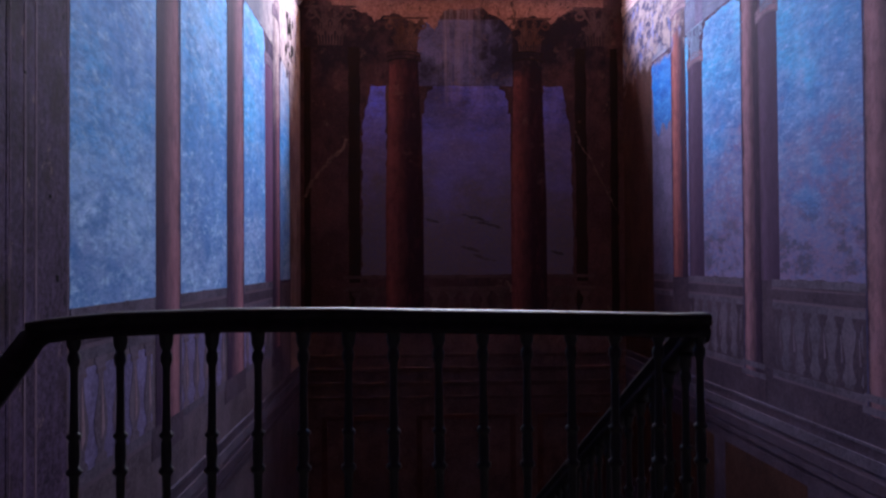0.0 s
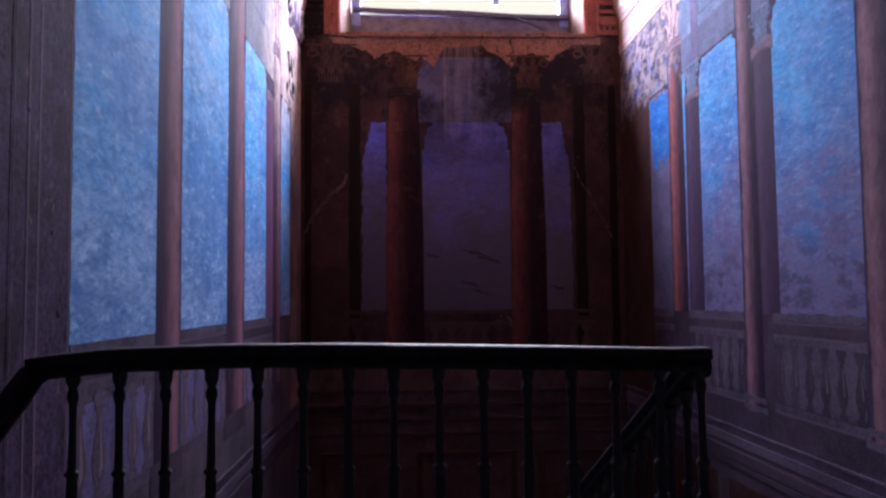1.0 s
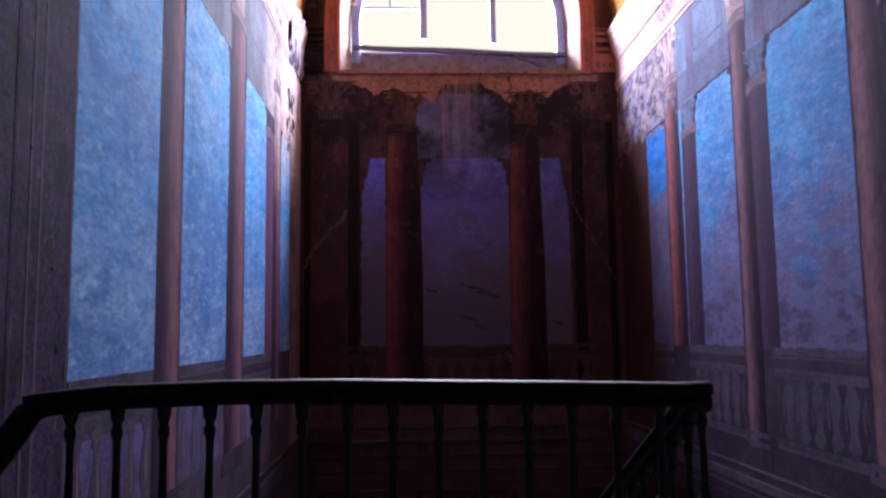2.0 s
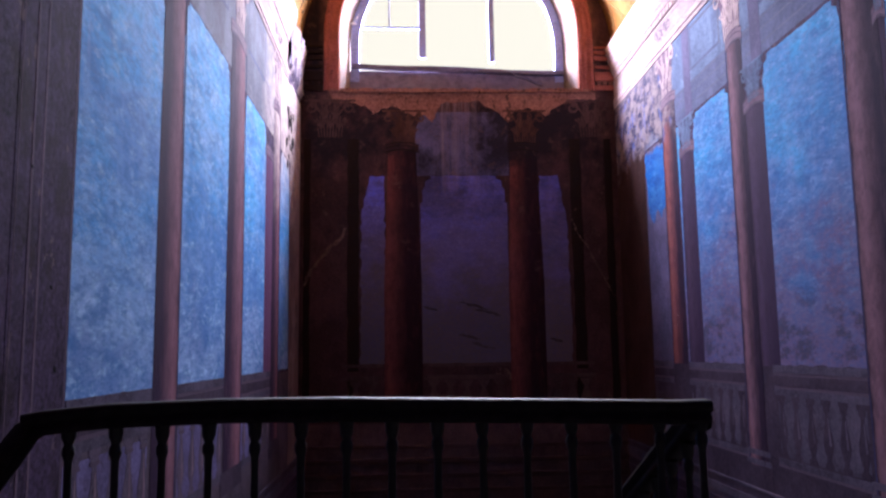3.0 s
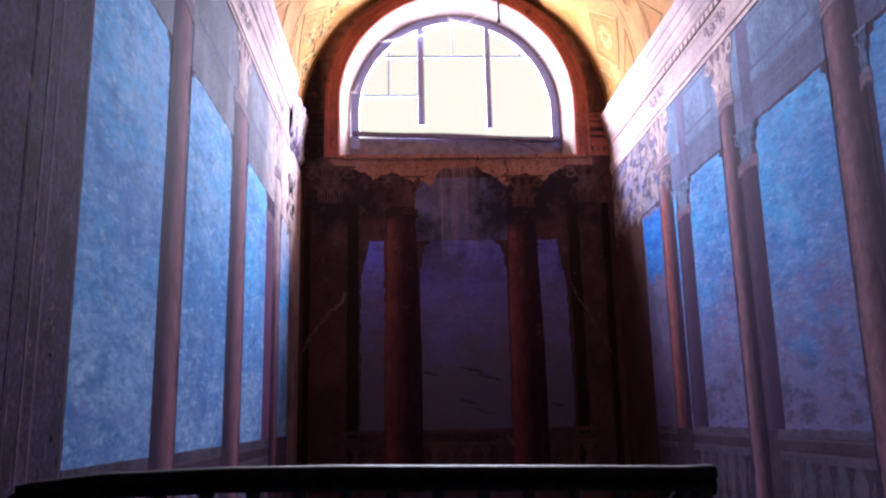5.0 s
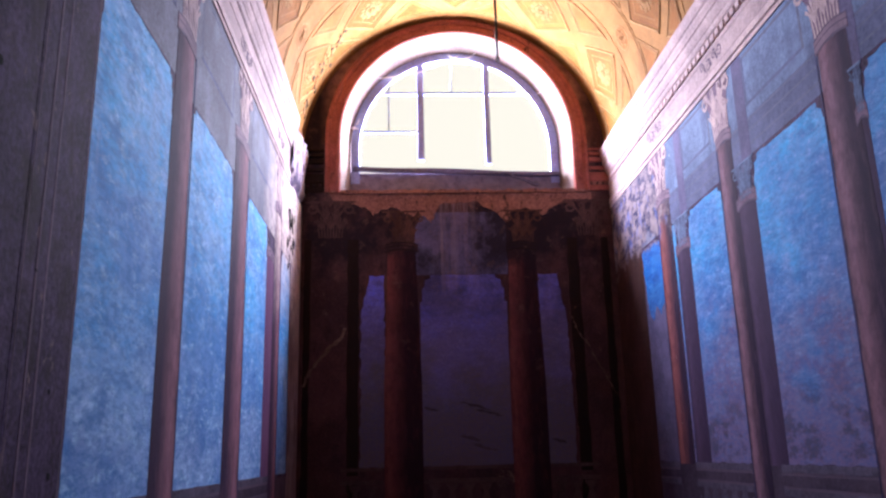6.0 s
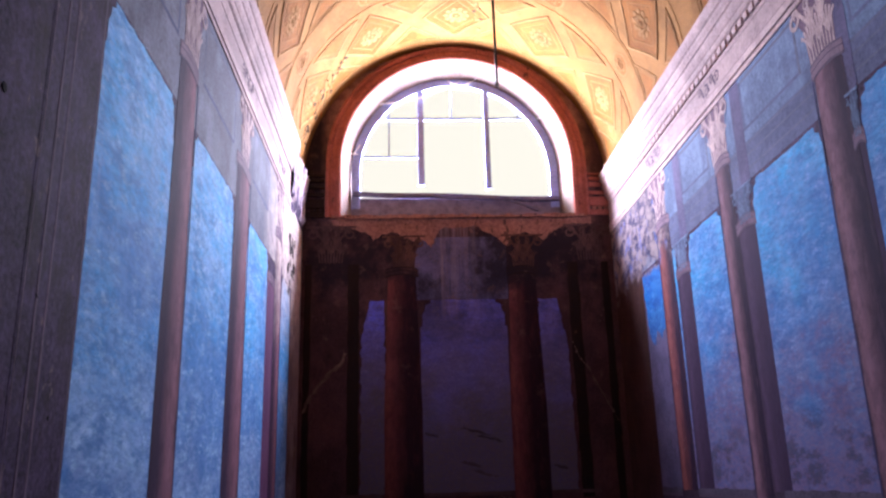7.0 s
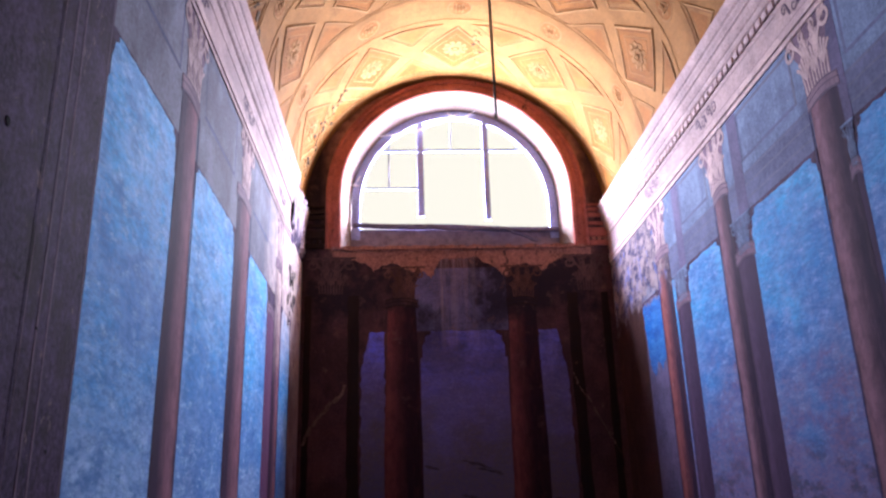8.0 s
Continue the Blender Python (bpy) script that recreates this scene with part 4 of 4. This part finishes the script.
for z0, z1, off, m in ((-0.125, -0.095, 0.012, M_nline), (-0.20, -0.16, 0.010, M_back), (-0.24, -0.20, 0.006, M_nline), (-0.62, -0.57, 0.012, M_nline), (-0.84, -0.81, 0.016, M_nline), (-0.97, -0.93, 0.024, M_nline), (-1.10, -1.06, 0.014, M_nline), (-1.22, -1.19, 0.010, M_nline)):
    if z0 > -0.7:
        for a, b in ((-0.55, -0.18), (0.18, 0.96), (1.32, 1.75)):
            coat(wall_north, "painted_rail", "N", rect(a, b, z0, z1), off, m)
    else:
        coat(wall_north, "string_course", "N", rect(XW, XE, z0, z1), off, m)
for a, b, n in ((-0.50, -0.20, 2), (0.20, 0.95, 5), (1.34, 1.72, 3)):
    for i in range(n):
        coat(wall_north, "painted_baluster", "N", vase(a + (b - a) * (i + 0.5) / n, -0.56, -0.245, 0.12), 0.008, M_nline)
for a, b in ((-0.75, -0.1), (0.1, 1.0), (1.2, 1.85)):
    bm = bmesh.new()
    for z0, z1, c, d in ((-2.6, -1.36, a, a + 0.05), (-2.6, -1.36, b - 0.05, b), (-1.40, -1.36, a + 0.05, b - 0.05)):
        plate(bm, "N", rect(c, d, z0, z1), 0.018)
    part("dado_panel", finish(bm), M_rust, wall_north)

rnd = random.Random(31)
for u, z, w in ((0.66, 0.42, 0.16), (0.78, 0.36, 0.12), (0.60, 0.14, 0.10), (0.72, 0.06, 0.12), (0.25, 0.40, 0.07), (1.40, 0.10, 0.08)):
    poly = [(u + w * math.cos(2 * math.pi * i / 16) * rnd.uniform(0.7, 1.1), z - 0.25 * w * math.cos(2 * math.pi * i / 16) + 0.016 * math.sin(2 * math.pi * i / 16) * rnd.uniform(0.2, 1.4)) for i in range(16)]
    coat(wall_north, "painted_hill_stroke", "N", poly, 0.006, M_hill)

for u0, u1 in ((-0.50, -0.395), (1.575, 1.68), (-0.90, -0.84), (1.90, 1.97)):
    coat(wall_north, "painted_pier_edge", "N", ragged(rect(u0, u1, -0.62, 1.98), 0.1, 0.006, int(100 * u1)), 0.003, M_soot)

# bare plaster where the paint has fallen under the sill
ledge = [(-0.66, 2.43), (-0.64, 2.37), (-0.48, 2.34), (-0.32, 2.29), (-0.26, 2.21), (-0.17, 2.28), (-0.05, 2.29), (0.11, 2.20), (0.21, 2.21), (0.29, 2.14), (0.33, 2.24), (0.40, 2.33), (0.74, 2.35), (0.78, 2.30),
         (0.90, 2.24), (1.0, 2.14), (1.06, 2.25), (1.18, 2.28), (1.30, 2.26), (1.36, 2.20), (1.42, 2.27), (1.50, 2.31), (1.66, 2.37), (1.84, 2.36), (1.84, 2.43)]
coat(wall_north, "fallen_paint", "N", ragged(ledge, 0.025, 0.010, 77), 0.012, M_pink, "bare pink plaster with a ragged lower edge")

# terracotta moulding round the window arch, in three rolls
for k, (r0, r1, off) in enumerate(((1.127, 1.165, 0.05), (1.165, 1.225, 0.03), (1.225, 1.275, 0.06))):
    bm = bmesh.new()
    a, b = arch_outline(r0, r0, WSILL - 0.01), arch_outline(r1, r1, WSILL - 0.01)
    rings = [[bm.verts.new(on("N", u, z, o)) for u, z in p] for p, o in ((a, 0.0), (a, off * 0.7), ([((p[0] + q[0]) / 2, (p[1] + q[1]) / 2) for p, q in zip(a, b)], off), (b, off * 0.7), (b, 0.0))]
    for p, q in zip(rings, rings[1:]):
        for i in range(len(p) - 1):
            bm.faces.new((p[i], p[i + 1], q[i + 1], q[i]))
    part("arch_moulding", finish(bm), M_trim, wall_north, "worn terracotta red arch moulding")
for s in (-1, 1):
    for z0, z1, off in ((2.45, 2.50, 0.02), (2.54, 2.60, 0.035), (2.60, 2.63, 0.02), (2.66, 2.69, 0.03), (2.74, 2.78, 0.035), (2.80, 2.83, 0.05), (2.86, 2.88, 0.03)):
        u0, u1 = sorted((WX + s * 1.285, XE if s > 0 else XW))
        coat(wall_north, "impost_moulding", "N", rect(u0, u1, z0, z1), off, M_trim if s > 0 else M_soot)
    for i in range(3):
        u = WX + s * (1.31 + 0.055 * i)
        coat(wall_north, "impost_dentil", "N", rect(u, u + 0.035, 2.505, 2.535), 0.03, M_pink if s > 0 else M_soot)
bm = bmesh.new()
plate(bm, "N", ragged(rect(-0.66, 1.80, 2.428, 2.460), 0.05, 0.010, 71), 0.035)
part("window_sill", finish(bm), M_pink, wall_north, "worn pink plaster sill")

# ---- window ----
window = tagged(new("window_1"), "arched window with weathered blue-grey wooden frame, glare in its colour, and thin glazing bars", "window", kind="structure")
window.location = W(WX, FRAME_Y, WSILL)
FR = WR - 0.095
bm = bmesh.new()
a, b = arch_outline(FR, FR, 2.62), arch_outline(FR - 0.075, FR - 0.085, 2.62)
rings = [[bm.verts.new(W(u, y, z)) for u, z in p] for p, y in ((a, FRAME_Y - 0.02), (b, FRAME_Y - 0.02), (b, FRAME_Y + 0.04), (a, FRAME_Y + 0.04), (a, FRAME_Y - 0.02))]
for p, q in zip(rings, rings[1:]):
    for i in range(len(p) - 1):
        bm.faces.new((p[i], p[i + 1], q[i + 1], q[i]))
part("window_frame", finish(bm), M_frame, window)
for u0, u1, z0, z1, name in ((0.182, 0.246, 2.87, 4.02, "mullion"), (0.866, 0.922, 2.83, 4.0, "mullion"), (-0.40, 1.53, 3.59, 3.615, "glazing_bar"), (-0.45, 0.19, 3.17, 3.19, "glazing_bar"),
                             (-0.118, -0.104, 3.18, 3.74, "glazing_bar"), (0.53, 0.54, 3.60, 3.97, "glazing_bar"), (1.22, 1.232, 3.60, 3.75, "glazing_bar")):
    bm = bmesh.new()
    o = 0.0 if name == "mullion" else 0.012
    box(bm, (u0, FRAME_Y - 0.012 + o, z0), (u1, FRAME_Y + 0.03 - o, z1))
    part(name, finish(bm), M_frame, window)


def plank(parent, p, q, h, d, name, label=""):
    """A board between two points in modules, h high and d deep in metres."""
    a, b = W(*p), W(*q)
    bm = bmesh.new()
    n = 8
    rings = []
    for i in range(n + 1):
        c = a.lerp(b, i / n) + Vector((0, 0, 0.008 * math.sin(5 * i)))
        rings.append([bm.verts.new(c + Vector((0, dy, dz))) for dy, dz in ((-d / 2, -h / 2), (d / 2, -h / 2), (d / 2, h / 2), (-d / 2, h / 2))])
    for r, s in zip(rings, rings[1:]):
        for k in range(4):
            bm.faces.new((r[k], r[(k + 1) % 4], s[(k + 1) % 4], s[k]))
    bm.faces.new(rings[0])
    bm.faces.new(rings[-1])
    return part(name, finish(bm), M_board, parent, label)


plank(window, (-0.47, FRAME_Y - 0.03, 2.775), (1.60, FRAME_Y - 0.03, 2.70), 0.055, 0.05, "board", "slipped weathered board across the window foot")
plank(window, (0.35, FRAME_Y - 0.10, 2.71), (1.58, FRAME_Y - 0.10, 2.68), 0.03, 0.04, "board")
plank(window, (1.08, FRAME_Y - 0.16, 2.66), (1.36, FRAME_Y - 0.14, 2.555), 0.03, 0.03, "board", "splintered end of a loose board")
bm = bmesh.new()
box(bm, (WX - 1.06, FRAME_Y + 0.0, WSILL + 0.02), (WX + 1.06, FRAME_Y + 0.04, 2.735))
part("bottom_panel", finish(bm), M_panel, window)
# dusty webs hanging from the frame
rnd = random.Random(3)
for p, q, sag in (((-0.20, 3.75), (0.62, 4.0), 0.05), ((-0.48, 3.2), (-0.40, 3.3), 0.02), ((0.50, 4.02), (0.80, 4.03), 0.07), ((-0.42, 3.60), (-0.30, 3.68), 0.03), ((1.42, 3.58), (1.55, 3.66), 0.02), ((-0.54, 3.24), (-0.42, 3.20), 0.02)):
    bm = bmesh.new()
    pts = [W(p[0] + (q[0] - p[0]) * s, FRAME_Y - 0.05, p[1] + (q[1] - p[1]) * s - sag * math.sin(math.pi * s) + rnd.uniform(-0.008, 0.008)) for s in (k / 10 for k in range(11))]
    tube(bm, pts, [0.003 + 0.008 * rnd.random() for _ in pts], 5)
    part("cobweb", finish(bm), M_web, window, "pale dusty cobweb strand")

# ---- hanging rod ----
rod = tagged(new("lamp_rod"), "thin black iron rod hanging from the vault", "lamp rod")
RODX, RODY = 0.757, 6.1
rod_top = SPRING + math.sqrt(VR ** 2 - (RODX - CX) ** 2)
rod.location = W(RODX, RODY, rod_top)
bm = bmesh.new()
tube(bm, [W(RODX, RODY, rod_top), W(RODX + 0.004, RODY, 3.7), W(RODX + 0.004, RODY, 2.945)], 0.016)
part("rod", finish(bm), M_iron, rod, smooth=True)
bm = bmesh.new()
tube(bm, [W(RODX + 0.004, RODY, 2.96), W(RODX + 0.004, RODY, 2.925)], 0.021)
part("rod_end", finish(bm), M_iron, rod)

# ---- railing ----
railing = tagged(new("stair_railing"), "dark wooden handrail on black cast-iron balusters", "railing")
railing.location = W(0, RY, FLOOR)
RT = -0.088                                 # top of the handrail
prof = [(-0.030, -0.050), (0.030, -0.050), (0.033, -0.036), (0.024, -0.030), (0.026, -0.022), (0.041, -0.014), (0.042, -0.006), (0.030, 0.0), (-0.030, 0.0), (-0.042, -0.006), (-0.041, -0.014), (-0.026, -0.022), (-0.024, -0.030), (-0.033, -0.036)]


def sweep(pts, k=1.0):
    """The handrail's section carried along points in modules."""
    bm = bmesh.new()
    P = [W(*p) for p in pts]
    rings = []
    for i, p in enumerate(P):
        d = (P[min(i + 1, len(P) - 1)] - P[max(i - 1, 0)])
        side = Vector((d.y, -d.x, 0)).normalized()
        up = side.cross(d).normalized()
        up = up if up.z > 0 else -up
        rings.append([bm.verts.new(p + side * a * k + up * b * 1.28 * k) for a, b in prof])
    for r, s in zip(rings, rings[1:]):
        for j in range(len(prof)):
            bm.faces.new((r[j], r[(j + 1) % len(prof)], s[(j + 1) % len(prof)], s[j]))
    bm.faces.new(rings[0])
    bm.faces.new(rings[-1])
    return finish(bm)


main = [(RX0 - 0.01, RY - 0.012, RT - 0.014), (RX0 + 0.03, RY, RT - 0.007), (RX0 + 0.16, RY, RT + 0.005), (-0.362, RY, RT + 0.011), (-0.126, RY, RT + 0.010), (0.113, RY, RT + 0.004), (0.355, RY, RT - 0.002), (0.60, RY, RT - 0.009), (RX1 + 0.002, RY, RT - 0.008)]
part("handrail", sweep(main), M_wood, railing, "dark polished handrail with a worn sheen", True)
SL = 0.435
down = [(RX1 - 0.015, RY + 0.01, RT - 0.02), (RX1 - 0.010, RY + 0.07, RT - 0.035), (RX1 - 0.008, RY + 0.15, RT - 0.070)] + [(RX1 - 0.008, RY + 0.15 + 0.4 * k, RT - 0.070 - 0.4 * SL * k) for k in range(1, 10)]
part("handrail", sweep(down), M_wood, railing, smooth=True)
left = [(RX0 + 0.012, RY + 0.004, RT - 0.016), (RX0 - 0.012, RY - 0.018, RT - 0.034), (RX0 - 0.030, RY - 0.05, RT - 0.080), (RX0 - 0.052, RY - 0.12, RT - 0.146), (RX0 - 0.074, RY - 0.22, RT - 0.232), (RX0 - 0.094, RY - 0.36, RT - 0.352), (RX0 - 0.114, RY - 0.55, RT - 0.51)]
part("handrail", sweep(left, 0.86), M_wood, railing, "handrail sweeping down to the lower flight", True)


def baluster_mesh(h):
    """A cast baluster of height h metres under the rail, with capital, rings and knop."""
    bm = bmesh.new()
    s = 0.0012 * U                     # one small unit of the casting
    top = [(27, 0), (27, 6), (24, 9), (23, 22), (17, 30), (14, 35), (20, 40), (21, 50), (17, 56), (13, 62), (12.5, 90), (13.5, 130), (15, 168), (16, 174), (24, 177), (24, 182), (16, 186), (18, 194), (19, 214), (17, 234), (26, 238), (26, 244), (16, 249), (15, 262), (13.5, 300)]
    pr = [(r * s, -z * s) for r, z in top if z * s < h - 0.05]
    pr += [(14 * s, -h + 0.06), (20 * s, -h + 0.05), (20 * s, -h + 0.02), (24 * s, -h + 0.018), (24 * s, -h)]
    lathe(bm, [(0.52 * r, z) for r, z in pr], 10)
    me = bpy.data.meshes.new("baluster")
    finish(bm).to_mesh(me)
    bm.free()
    me.materials.append(M_iron)
    for p in me.polygons:
        p.use_smooth = True
    return me


bal = baluster_mesh((RT - 0.045 - FLOOR) * U)
xs = [-0.674 + 0.0946 * k for k in range(14)] + [0.645]
for x in xs:
    b = new("baluster", bal)
    b.parent = railing
    b.location = W(x, RY, RT - 0.036) - railing.location
    b.rotation_euler = (0, random.uniform(-0.008, 0.008), random.uniform(0, 3))
for k in range(26):
    b = new("baluster", bal)
    b.parent = railing
    b.location = W(RX1 - 0.008, RY + 0.12 + 0.13 * k, RT - 0.047 - 0.06 - 0.13 * SL * k) - railing.location
bm = bmesh.new()
box(bm, (RX0, RY - 0.03, FLOOR), (RX1 + 0.02, RY + 0.03, FLOOR + 0.02))
part("bottom_rail", finish(bm), M_iron, railing)
